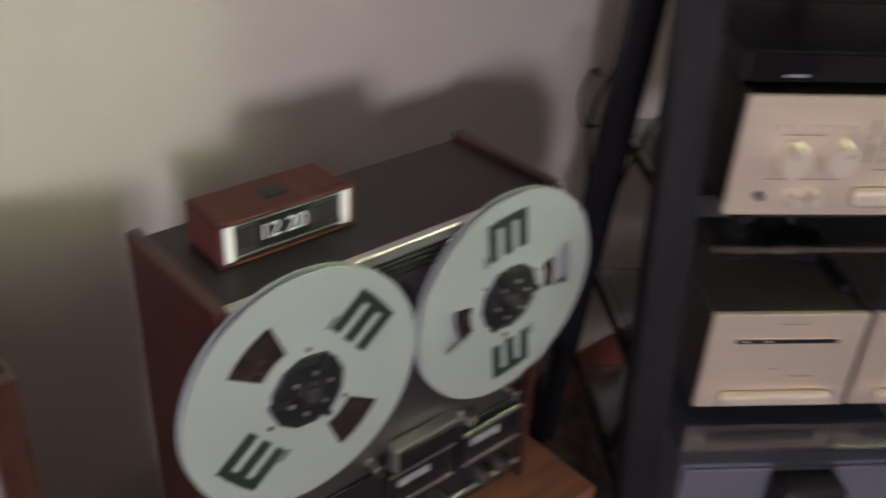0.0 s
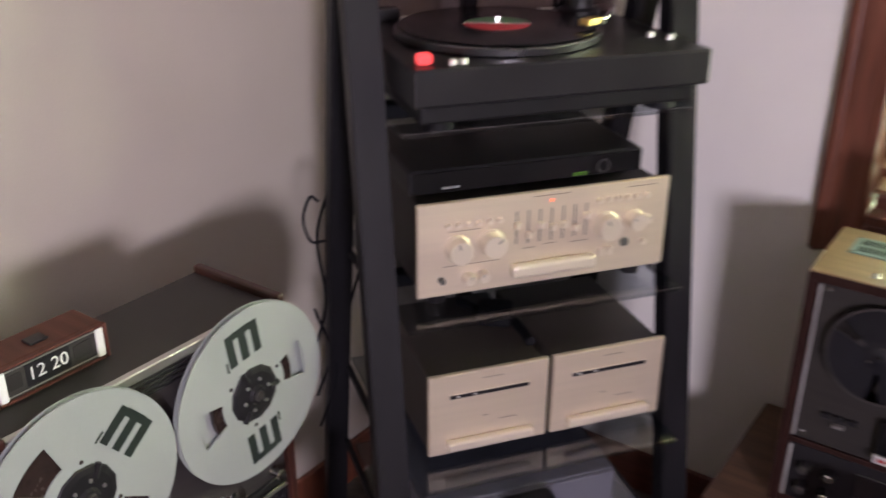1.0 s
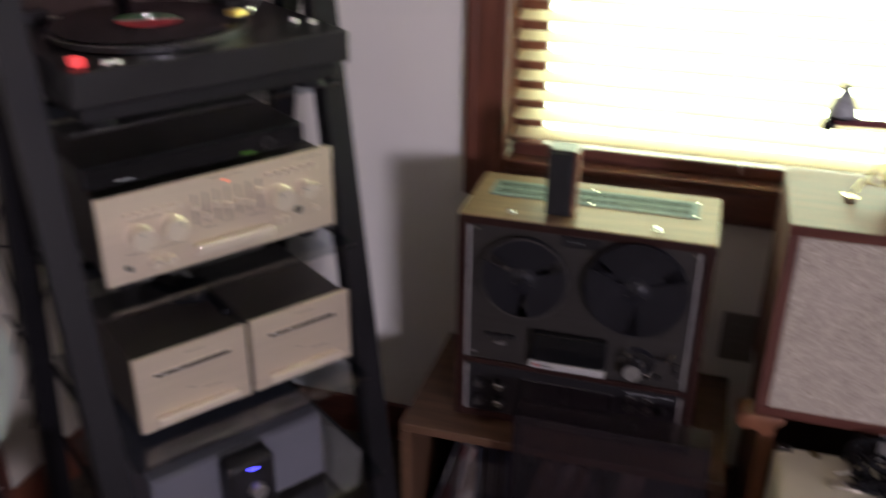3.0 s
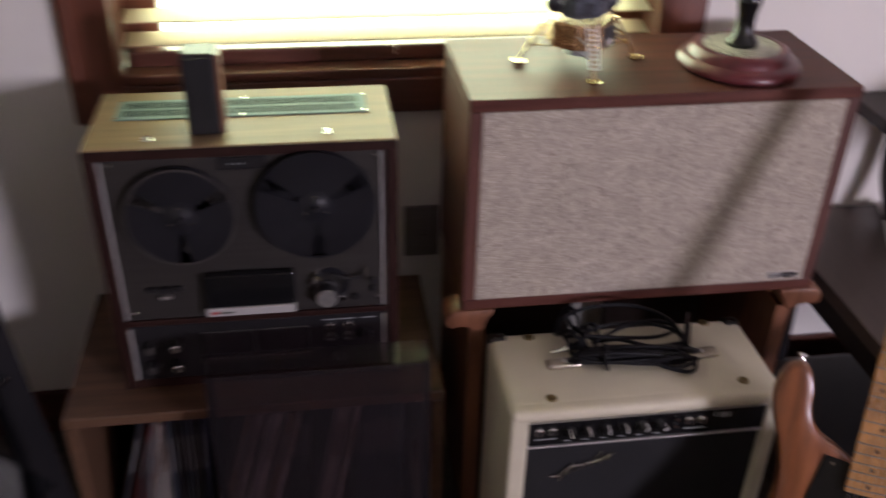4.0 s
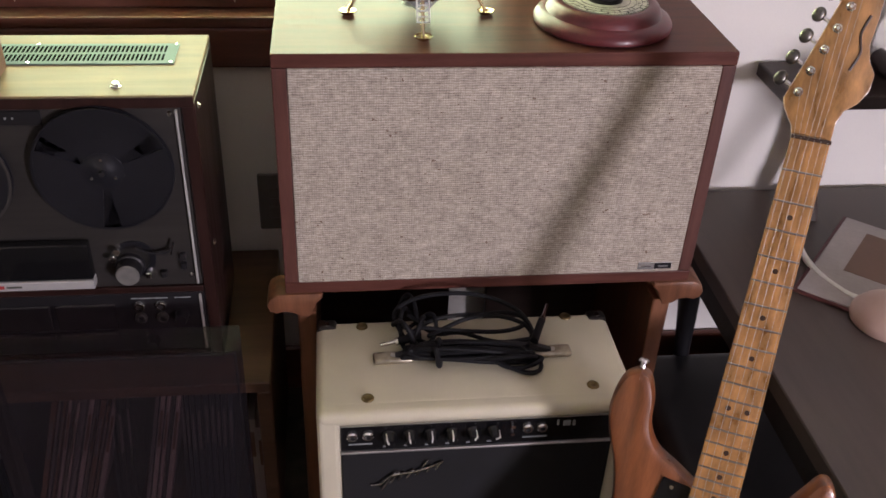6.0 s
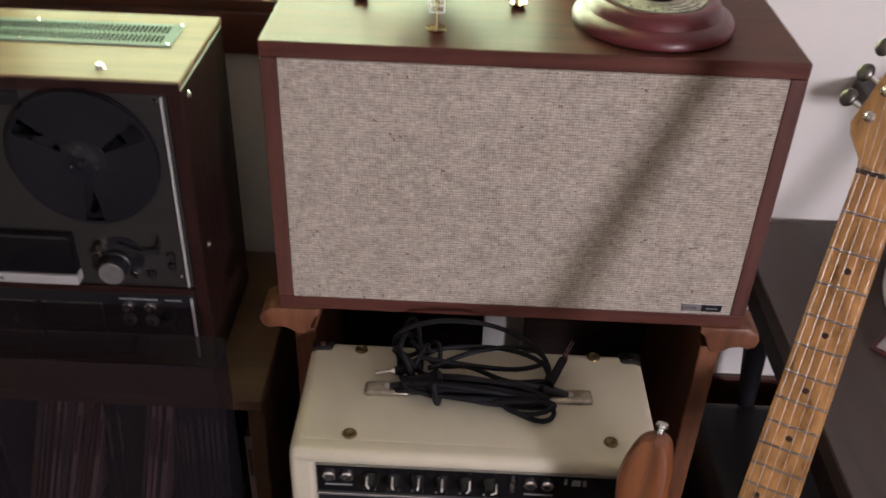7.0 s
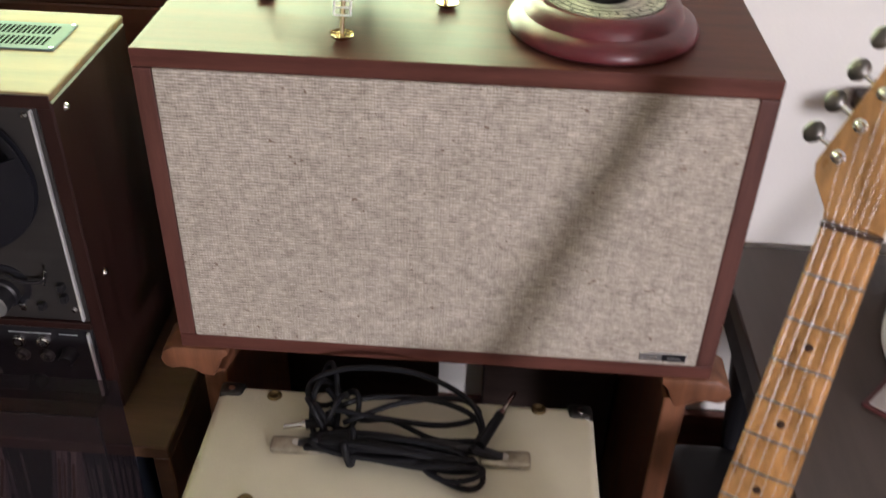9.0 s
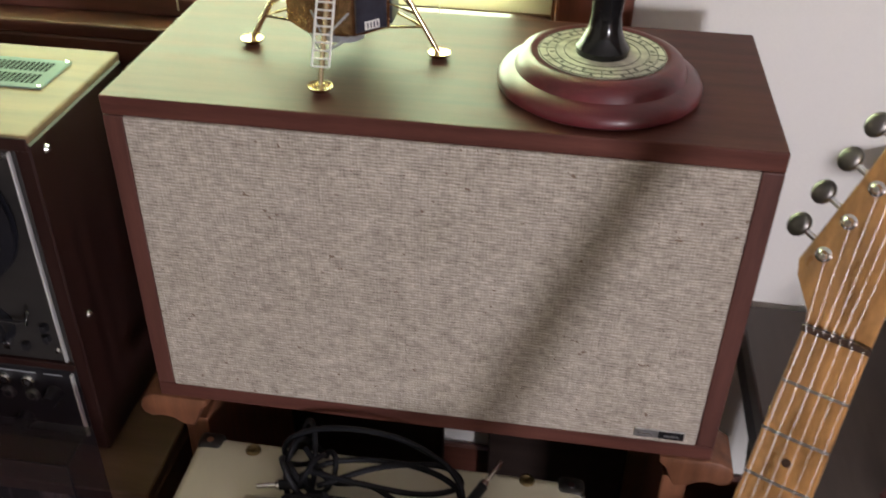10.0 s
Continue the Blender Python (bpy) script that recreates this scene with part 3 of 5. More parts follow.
for x, y in ((0.069, 0.031), (0.38, 0.037), (0.067, 0.184), (0.374, 0.19)):
    scr = part("screw_cup", lathe(bmesh.new(), [(0, 0.0012), (0.004, 0.0012), (0.006, 0.0028), (0.0082, 0.002), (0.009, 0), (0, 0)], pose(x, y, 0.4405), 20), BRASS, AMPX, "aged brass screw cup", True)
NICKEL = mat("dull_nickel", (0.45, 0.41, 0.33), 0.34, metal=0.9, vary=0.2, scale=60, bump=0.02)
DARKMETAL = mat("dark_corner_metal", (0.05, 0.045, 0.042), 0.35, metal=0.8, vary=0.2, scale=80)
for x, y in ((0.016, 0.19), (0.422, 0.19)):
    part("corner", box(bmesh.new(), -0.015, 0.015, -0.012, 0.013, -0.018, 0.006, 0.007, 3, pose(x, y, 0.438)), DARKMETAL, AMPX, "metal corner protector", True)
    part("corner_screw", rod(bmesh.new(), (x, y - 0.002, 0.443), (x, y - 0.002, 0.4455), 0.004, seg=12), CHROME, AMPX)
for x in (0.108, 0.336):
    hc = part("handle_cap", box(bmesh.new(), -0.028, 0.028, -0.011, 0.011, 0, 0.009, 0.004, 3, pose(x, 0.107, 0.4405, 0, 0, 2)), NICKEL, AMPX, "dull nickel handle cap", True)
    part("handle_screw", rod(bmesh.new(), (x, 0.107, 0.449), (x, 0.107, 0.451), 0.004, seg=12), BRUSHED, hc)
part("handle_strap", tube(bmesh.new(), [(0.112, 0.107, 0.447), (0.15, 0.107, 0.457), (0.225, 0.107, 0.462), (0.3, 0.107, 0.457), (0.332, 0.107, 0.447)], 0.006, 8), BLACK, AMPX, "black carrying strap", True)
for x in (0.04, 0.4):
    for y in (0.04, 0.17):
        part("foot", rod(bmesh.new(), (x, y, 0), (x, y, 0.0255), 0.015, seg=16), BLACK, AMPX)

# coiled instrument lead lying on the amplifier
RUBBER = mat("black_rubber", (0.008, 0.008, 0.010), 0.6, vary=0.2, spec=0.2)
LEAD = thing("instrument_lead", "coiled black instrument lead with silver jack plugs lying on the amplifier", "cable", pose(0.24, -0.1, 0.442))


def loop(cx, cy, rx, ry, tilt, z0, z1, turns=1.0, ph=0.0, count=14):
    out = []
    for k in range(count + 1):
        a = ph + 2 * math.pi * turns * k / count
        x, y = rx * math.cos(a), ry * math.sin(a)
        out.append((cx + x * math.cos(tilt) - y * math.sin(tilt), cy + x * math.sin(tilt) + y * math.cos(tilt), z0 + (z1 - z0) * (0.5 + 0.5 * math.sin(a * 2 + ph))))
    return out


# a tight bundle across the handle, a lobe at its end, a knot and high loops behind it
coils = [loop(-0.004, -0.012 + 0.003 * (k % 3 - 1), 0.094 - 0.003 * k, 0.006 + 0.001 * (k % 4), -0.07 - 0.02 * (k % 3), 0.005 + 0.003 * k, 0.014 + 0.003 * k, 1, 0.9 * k) for k in range(7)]
coils += [loop(0.066, -0.03, 0.03, 0.015, -0.2, 0.004, 0.012, 1, 0), loop(0.06, -0.026, 0.036, 0.017, -0.3, 0.011, 0.022, 1, 2), loop(0.05, -0.022, 0.04, 0.014, -0.12, 0.014, 0.028, 1, 4),
          loop(-0.088, 0.05, 0.017, 0.042, 0.15, 0.004, 0.05, 1, 0), loop(-0.08, 0.046, 0.016, 0.034, -0.25, 0.006, 0.042, 1, 2), loop(-0.07, 0.04, 0.024, 0.022, 0.3, 0.01, 0.036, 1, 1),
          [(-0.092, 0.03, 0.012), (-0.105, 0.06, 0.036), (-0.062, 0.068, 0.058), (0.012, 0.066, 0.06), (0.07, 0.052, 0.042), (0.092, 0.028, 0.022), (0.08, -0.006, 0.02)],
          [(-0.094, 0.02, 0.02), (-0.045, 0.05, 0.03), (0.03, 0.058, 0.028), (0.082, 0.042, 0.022), (0.094, 0.004, 0.018)],
          [(-0.075, 0.03, 0.032), (-0.015, 0.026, 0.026), (0.05, 0.026, 0.022), (0.088, 0.046, 0.02), (0.064, 0.064, 0.026), (0.0, 0.048, 0.03), (-0.06, 0.016, 0.026)],
          [(-0.085, 0.062, 0.03), (-0.05, 0.03, 0.02), (-0.01, 0.036, 0.014), (0.04, 0.012, 0.014), (0.085, 0.004, 0.024)]]
for c in coils:
    part("coil", tube(bmesh.new(), c, 0.0032, 8, 5), RUBBER, LEAD, "", True)
part("cable_tie", tube(bmesh.new(), loop(-0.05, -0.012, 0.005, 0.014, 0, 0.004, 0.034, 1, 0), 0.004, 8, 3), RUBBER, LEAD, "", True)
for a, b2 in (((-0.07, 0.022, 0.022), (-0.112, 0.019, 0.014)), ((0.09, 0.0, 0.022), (0.117, 0.062, 0.022))):
    a, b2 = Vector(a), Vector(b2)
    d = (b2 - a)
    plug = part("plug_sleeve", rod(bmesh.new(), a, a + d * 0.75, 0.0062, 0.0055, 16), RUBBER, LEAD, "", True)
    part("plug_collar", rod(bmesh.new(), a + d * 0.75, a + d * 0.85, 0.0062, 0.005, 16), CHROME, plug, "silver collar", True)
    part("plug_tip", rod(bmesh.new(), a + d * 0.85, a + d * 1.35, 0.0031, 0.0026, 12), CHROME, plug, "silver jack tip", True)

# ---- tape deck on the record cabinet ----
# case top paler than the sides: window glare is put into its colour
DECKTOP = mat("glare_lit_case_top", (0.235, 0.16, 0.098), 0.42, vary=0.14, scale=5, fine=70, stretch=(1, 12, 12), bump=0.04, spec=0.12)
GUNMETAL = mat("dark_grey_metal", (0.075, 0.068, 0.066), 0.42, metal=0.5, vary=0.08, scale=6, fine=300, stretch=(1, 1, 20), bump=0.04)
VENT = mat("painted_vent", (0.17, 0.235, 0.235), 0.6, vary=0.06, spec=0.15)
PANELDARK = mat("blackened_metal_panel", (0.038, 0.034, 0.032), 0.48, metal=0.3, vary=0.1, scale=6, fine=300, stretch=(1, 1, 20), bump=0.04)
PALEALU = mat("pale_aluminium", (0.54, 0.53, 0.52), 0.45, metal=0.3, vary=0.05, bump=0.02)
# dark veneer; shade on the case's side is also put into this colour
DARKCASE = mat("shaded_dark_walnut_case", (0.028, 0.011, 0.009), 0.38, vary=0.22, scale=5, fine=70, stretch=(12, 12, 1), bump=0.06, spec=0.35)
SATIN = mat("satin_metal", (0.5, 0.49, 0.47), 0.35, metal=0.75, vary=0.1, scale=90, bump=0.03)
REELBLACK = mat("black_reel", (0.012, 0.012, 0.016), 0.3, vary=0.2)
TAPE = mat("brown_tape", (0.032, 0.02, 0.018), 0.25, vary=0.2, scale=40, fine=900, bump=0.2)
SMOKE = mat("smoked_window", (0.02, 0.018, 0.02), 0.12, vary=0.1, bump=0)
TD = thing("tape_deck", "reel tape deck in dark wooden case with black reels", "tape deck", pose(-0.576, 0.028, 0.346))
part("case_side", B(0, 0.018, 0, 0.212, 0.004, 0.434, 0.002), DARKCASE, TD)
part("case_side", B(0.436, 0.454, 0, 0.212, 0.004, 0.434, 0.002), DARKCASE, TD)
part("case_top", B(0, 0.454, 0, 0.212, 0.4345, 0.444, 0.0025, 2), DECKTOP, TD, "glossy wooden top lightened for glare")
part("case_top_edge", B(0.0005, 0.4535, -0.0025, -0.0005, 0.4275, 0.4425, 0.0008), DARKCASE, TD)
part("case_bottom", B(0.018, 0.436, 0.004, 0.21, 0.004, 0.02), DARKCASE, TD)
part("case_back", B(0.018, 0.436, 0.2, 0.211, 0.02, 0.434), BLACK, TD)
face = part("transport_panel", B(0.0185, 0.4355, 0.003, 0.02, 0.142, 0.427, 0.002), PANELDARK, TD, "dark grey metal transport panel")
low = part("amplifier_panel", B(0.0185, 0.4355, 0.003, 0.02, 0.0205, 0.13, 0.002), BLACK, TD, "black lower control panel")
part("panel_divider", B(0.0185, 0.4355, 0.0005, 0.02, 0.131, 0.141, 0.001), DARKCASE, TD)
for x in (0.0205, 0.4275):
    part("trim_strip", B(x, x + 0.003, -0.002, 0.004, 0.146, 0.424, 0.001), PALEALU, face, "silver edge strip")
    part("trim_strip", B(x, x + 0.0035, -0.002, 0.004, 0.024, 0.126, 0.001), PALEALU, low)
for x, z in ((0.035, 0.417), (0.42, 0.417), (0.035, 0.155), (0.42, 0.16)):
    part("panel_screw", lathe(bmesh.new(), [(0, 0.003), (0.002, 0.003), (0.004, 0), (0, 0)], pose(x, 0.003, z, 90), 12), CHROME, face)


def small_reel(x, z, r, pack, rim):
    m = pose(x, -0.004, z, 90)
    reel = part("reel", lathe(bmesh.new(), [(0.03, 0.0), (r, 0.0), (r, 0.0015), (0.03, 0.0015), (0.03, 0.0)], m, 56), REELBLACK, TD, "black plastic tape reel", True)
    part("tape_pack", lathe(bmesh.new(), [(0.028, 0.0016), (pack, 0.0016), (pack, 0.0078), (0.028, 0.0078), (0.028, 0.0016)], m, 56), TAPE, reel, "", True)
    for k in range(3):
        outline, a0, a1 = [], radians(120 * k + 38), radians(120 * k + 142)
        for j in range(15):
            a = a0 + (a1 - a0) * j / 14
            outline.append(((r - 0.003) * math.cos(a), (r - 0.003) * math.sin(a)))
        for j in range(8):
            a = a1 - (a1 - a0) * j / 7
            outline.append((0.026 * math.cos(a), 0.026 * math.sin(a)))
        part("flange_wing", slab(bmesh.new(), outline, 0.008, 0.0095, m), REELBLACK, reel)
    part("rim", lathe(bmesh.new(), [(r - 0.004, 0.008), (r, 0.008), (r, 0.0098), (r - 0.004, 0.0098), (r - 0.004, 0.008)], m, 56), rim, reel, "", True)
    part("hub", lathe(bmesh.new(), [(0, 0.012), (0.012, 0.012), (0.014, 0.0105), (0.028, 0.0098), (0.028, 0.0), (0, 0.0)], m, 32), REELBLACK, reel, "", True)
    for k in range(3):
        a = radians(120 * k + 90)
        part("hub_stud", rod(bmesh.new(), m @ Vector((0.018 * math.cos(a), 0.018 * math.sin(a), 0.0098)), m @ Vector((0.018 * math.cos(a), 0.018 * math.sin(a), 0.0115)), 0.0022, seg=10), CHROME, reel)
    part("spindle", rod(bmesh.new(), m @ Vector((0, 0, 0.01)), m @ Vector((0, 0, 0.018)), 0.0045, 0.0035, 14), BLACK, reel)


small_reel(0.128, 0.334, 0.082, 0.078, GUNMETAL)
small_reel(0.328, 0.342, 0.091, 0.06, REELBLACK)
part("head_cover", B(0.148, 0.288, -0.014, 0.003, 0.168, 0.228, 0.003, 2), GLOSSBLACK, TD, "glossy black head cover")
strip = part("name_strip", B(0.148, 0.288, -0.016, 0.003, 0.153, 0.1675, 0.0012), PALEALU, TD, "silver strip with small print")
part("name_bar", B(0.156, 0.166, -0.0168, -0.0158, 0.158, 0.163), mat("red_ink", (0.4, 0.03, 0.03), 0.5), strip)
part("name_bar", B(0.169, 0.19, -0.0168, -0.0158, 0.159, 0.162), INK, strip)
knob = part("transport_knob", lathe(bmesh.new(), [(0, 0.026), (0.0165, 0.026), (0.0175, 0.0245), (0.0175, 0.008), (0.02, 0.006), (0.021, 0), (0, 0)], pose(0.338, 0.003, 0.18, 90), 32), BLACK, TD, "round lever knob with silver cap", True)
part("knob_cap", lathe(bmesh.new(), [(0, 0.0285), (0.0155, 0.0285), (0.0165, 0.026), (0, 0.0255)], pose(0.338, 0.003, 0.18, 90), 28), SATIN, knob, "", True)
part("knob_scale", lathe(bmesh.new(), [(0.022, 0), (0.03, 0), (0.03, 0.002), (0.022, 0.002), (0.022, 0)], pose(0.345, 0.003, 0.192, 90), 28), REELBLACK, TD)
for x, z in ((0.318, 0.2), (0.325, 0.212)):
    part("guide_roller", lathe(bmesh.new(), [(0, 0.016), (0.005, 0.016), (0.006, 0.013), (0.004, 0.011), (0.004, 0.004), (0.006, 0.001), (0.006, 0), (0, 0)], pose(x, 0.003, z, 90), 16), CHROME, TD, "", True)
part("tension_arm", tube(bmesh.new(), [(0.352, -0.006, 0.214), (0.37, -0.008, 0.207), (0.39, -0.008, 0.207), (0.4, -0.008, 0.212)], 0.0022, 8), BLACK, TD)
part("tension_pin", rod(bmesh.new(), (0.398, -0.008, 0.204), (0.404, -0.008, 0.226), 0.0018, seg=8), CHROME, TD)
for x, z in ((0.413, 0.196), (0.413, 0.18), (0.384, 0.166), (0.362, 0.166)):
    part("switch", B(x - 0.004, x + 0.004, -0.006, 0.003, z - 0.005, z + 0.005, 0.001), BLACK if x != 0.362 else CHROME, TD)
plate = part("counter_plate", B(0.19, 0.26, 0.0, 0.004, 0.404, 0.424, 0.001), BLACK, face, "small tape counter")
for k in range(3):
    part("counter_mark", B(0.206 + 0.009 * k, 0.2085 + 0.009 * k, -0.0006, 0.0005, 0.413, 0.416), GREYM, plate)
for k in range(3):
    b3 = part("selector_button", B(0.06 + 0.02 * k, 0.074 + 0.02 * k, -0.006, 0.003, 0.198, 0.206, 0.001), BLACK, TD)
part("selector_button", B(0.079, 0.096, -0.006, 0.003, 0.184, 0.19, 0.001), BRUSHED, TD)
for x in (0.128, 0.22):
    meter = part("level_meter", B(x, x + 0.086, 0.0, 0.004, 0.066, 0.112, 0.002), SMOKE, low, "dark smoked level meter")
    part("meter_lip", B(x, x + 0.086, -0.003, 0.003, 0.05, 0.06, 0.0015), GUNMETAL, low)
    part("meter_screw", rod(bmesh.new(), (x + 0.06, -0.0035, 0.055), (x + 0.06, -0.001, 0.055), 0.002, seg=8), CHROME, meter)
for x, z in ((0.34, 0.107), (0.371, 0.107), (0.34, 0.085), (0.371, 0.085)):
    jk = part("jack", lathe(bmesh.new(), [(0.0045, 0), (0.009, 0), (0.009, 0.003), (0.007, 0.006), (0.0045, 0.006), (0.0045, 0)], pose(x, 0.003, z, 90), 18), CHROME if z > 0.1 else GUNMETAL, low, "", True)
    part("jack_hole", rod(bmesh.new(), (x, 0.0022, z), (x, 0.0035, z), 0.0044, seg=12), BLACK, jk)
for x, z in ((0.09, 0.092), (0.09, 0.052), (0.352, 0.042), (0.05, 0.092), (0.05, 0.052), (0.4, 0.09)):
    kb = part("level_knob", lathe(bmesh.new(), [(0, 0.018), (0.008, 0.018), (0.009, 0.016), (0.0095, 0.004), (0.011, 0), (0, 0)], pose(x, 0.003, z, 90), 20), BLACK, low, "", True)
    if x < 0.1:
        part("knob_cap", lathe(bmesh.new(), [(0, 0.0195), (0.006, 0.0195), (0.0075, 0.018), (0, 0.0175)], pose(x, 0.003, z, 90), 18), CHROME if x > 0.06 else GUNMETAL, kb, "", True)
for x0, x1 in ((0.33, 0.382), (0.392, 0.415)):
    part("print_bar", B(x0, x1, 0.0018, 0.0032, 0.1195, 0.121), GREYM, low)
vent = part("vent_grille", B(0.033, 0.417, 0.100, 0.172, 0.444, 0.4462, 0.001), VENT, TD, "pale blue-grey slotted vent plate")
slot0 = part("vent_slot", B(0, 0.003, 0, 0.022, 0, 0.0011), mat("matt_black_slot", (0.006, 0.007, 0.008), 0.95, spec=0.02, bump=0), vent)
slot0.location = (0.045, 0.11, 0.4455)
for k in range(1, 124):
    s = new("vent_slot", slot0.data)
    s.parent, s.location = vent, (0.045 + 0.0058 * (k % 62), 0.11 if k < 62 else 0.14, 0.4455)
for x, y in ((0.037, 0.104), (0.413, 0.104), (0.037, 0.168), (0.413, 0.168), (0.225, 0.104), (0.225, 0.168)):
    part("vent_screw", rod(bmesh.new(), (x, y, 0.446), (x, y, 0.4472), 0.0022, seg=10), CHROME, vent)
for x in (0.091, 0.352):
    part("top_stud", lathe(bmesh.new(), [(0, 0.006), (0.004, 0.0055), (0.0055, 0.0035), (0.0045, 0.001), (0.0065, 0), (0, 0)], pose(x, 0.03, 0.4441), 18), CHROME, TD, "small bright metal stud", True)
for y, z in ((0.028, 0.416), (0.028, 0.2)):
    part("side_screw", lathe(bmesh.new(), [(0, 0.003), (0.003, 0.003), (0.005, 0), (0, 0)], pose(0.4541, y, z, 0, 90), 14), CHROME, TD, "", True)
for x in (0.04, 0.41):
    for y in (0.03, 0.18):
        part("foot", rod(bmesh.new(), (x, y, 0), (x, y, 0.005), 0.012, seg=14), BLACK, TD)

MS = thing("satellite_speaker", "small black satellite speaker with wooden side on the tape deck", "speaker", pose(-0.402, 0.085, 0.7905, 0, 0, 0))
part("body", B(-0.024, 0.024, -0.02, 0.03, 0, 0.124, 0.004, 2), BLACK, MS)
part("front_grille", B(-0.022, 0.0205, -0.026, -0.019, 0.004, 0.12, 0.003, 2), CLOTH, MS)
part("side_cheek", B(0.0245, 0.029, -0.02, 0.03, 0.002, 0.122, 0.001), TRIM, MS, "red-brown wooden side")

RC = thing("record_cabinet", "open-fronted brown wooden record cabinet full of albums", "cabinet", pose(-0.672, -0.03, 0))
part("top", B(0, 0.622, 0, 0.36, 0.325, 0.345, 0.002), CABINETWOOD, RC)
for x in (0, 0.6):
    part("side", B(x, x + 0.022, 0.001, 0.36, 0.0, 0.3245, 0.002), CABINETWOOD, RC)
part("bottom_shelf", B(0.0225, 0.5995, 0.004, 0.355, 0.005, 0.022, 0.001), CABINETWOOD, RC)
part("back", B(0.0225, 0.5995, 0.35, 0.359, 0.022, 0.3245), BLACK, RC)
SLEEVES = [mat("sleeve_black", (0.02, 0.02, 0.024), 0.5), mat("sleeve_red", (0.1, 0.025, 0.025), 0.5), mat("sleeve_white", (0.4, 0.36, 0.34), 0.55, vary=0.15), mat("sleeve_blue", (0.025, 0.032, 0.05), 0.5), mat("sleeve_brown", (0.16, 0.09, 0.06), 0.5), mat("sleeve_grey", (0.16, 0.155, 0.16), 0.5)]
random.seed(5)
# groups of albums along the shelf: start, end, lean to the right, sleeve colours
for x0, x1, lean, colours in ((0.03, 0.07, 16, (1, 0)), (0.085, 0.125, 9, (2, 5, 4)), (0.14, 0.2, 2, (0, 3)), (0.215, 0.315, 15, (2, 5, 2, 4)), (0.345, 0.372, 4, (0,)), (0.388, 0.43, 11, (5, 2, 5)), (0.46, 0.545, 3, (0, 3, 0)), (0.574, 0.59, 0, (2,))):
    x = x0
    while x < x1:
        w, h, k = random.choice((0.004, 0.006, 0.008)), random.uniform(0.262, 0.28), random.choice(colours)
        if x0 > 0.57:
            w, h = 0.012, 0.19
        alb = thing("record_album", "pale cardboard album sleeve standing in the cabinet" if k == 2 else "dark cardboard album sleeve standing in the cabinet", "album", pose(-0.672 + x, random.uniform(0.005, 0.03), 0.0228 + w * math.sin(radians(lean)), 0, lean, 0), group="albums in the record cabinet")
        part("sleeve", B(0, w, 0, 0.27, 0, h, 0.0008), SLEEVES[k], alb)
        part("spine_bar", B(w * 0.25, w * 0.75, -0.0006, 0.001, h * 0.55, h * 0.85), SLEEVES[5 if k != 2 else 4], alb)
        x += w / math.cos(radians(lean)) + 0.0022

ACRYL = bpy.data.materials.new("smoked_acrylic")
ACRYL.use_nodes = True
n, l = ACRYL.node_tree.nodes, ACRYL.node_tree.links
n.clear()
out, mx, tr, gl = n.new("ShaderNodeOutputMaterial"), n.new("ShaderNodeMixShader"), n.new("ShaderNodeBsdfTransparent"), n.new("ShaderNodeBsdfGlossy")
haze, dust = n.new("ShaderNodeMixShader"), n.new("ShaderNodeBsdfDiffuse")
co = n.new("ShaderNodeTexCoord")
rp = n.new("ShaderNodeValToRGB")
rp.color_ramp.elements[0].color, rp.color_ramp.elements[1].color = (0.54, 0.475, 0.49, 1), (0.62, 0.55, 0.565, 1)
l.new(noise_at(5, (1, 1, 1), 3), rp.inputs[0]), l.new(rp.outputs[0], tr.inputs[0])
gl.inputs["Roughness"].default_value, mx.inputs[0].default_value, haze.inputs[0].default_value = 0.45, 0.014, 0.02
dust.inputs[0].default_value = (0.42, 0.38, 0.42, 1)
l.new(tr.outputs[0], mx.inputs[1]), l.new(gl.outputs[0], mx.inputs[2]), l.new(mx.outputs[0], haze.inputs[1]), l.new(dust.outputs[0], haze.inputs[2]), l.new(haze.outputs[0], out.inputs[0])


def cover(parent, w, d, h, t=0.004):
    """An open box of acrylic: front, two ends, top and bottom edges."""
    part("panel", B(0, w, 0, t, 0, h, 0.0015, 2), ACRYL, parent)
    part("end", B(0, t, t + 0.0005, d, 0.0005, h - 0.0005), ACRYL, parent)
    part("end", B(w - t, w, t + 0.0005, d, 0.0005, h - 0.0005), ACRYL, parent)
    part("edge", B(t + 0.0005, w - t - 0.0005, t + 0.0005, d, h - t, h - 0.0005), ACRYL, parent)


DC = thing("dust_cover", "smoked acrylic dust cover standing in front of the cabinet", "cover", pose(-0.43, -0.105, 0))
cover(DC, 0.345, 0.06, 0.47)

# ---- hi-fi rack in the corner ----
RK = pose(-1.045, -0.356, 0, 0, 0, 54.25)
GLASS = bpy.data.materials.new("smoked_glass")
GLASS.use_nodes = True
n, l = GLASS.node_tree.nodes, GLASS.node_tree.links
n.clear()
out, mx, tr, gl = n.new("ShaderNodeOutputMaterial"), n.new("ShaderNodeMixShader"), n.new("ShaderNodeBsdfTransparent"), n.new("ShaderNodeBsdfGlossy")
tr.inputs[0].default_value, gl.inputs["Roughness"].default_value, mx.inputs[0].default_value = (0.72, 0.76, 0.79, 1), 0.05, 0.15
l.new(tr.outputs[0], mx.inputs[1]), l.new(gl.outputs[0], mx.inputs[2]), l.new(mx.outputs[0], out.inputs[0])
RACK = thing("audio_rack", "tall black wooden hi-fi rack with slanting legs and glass shelves", "rack", RK)


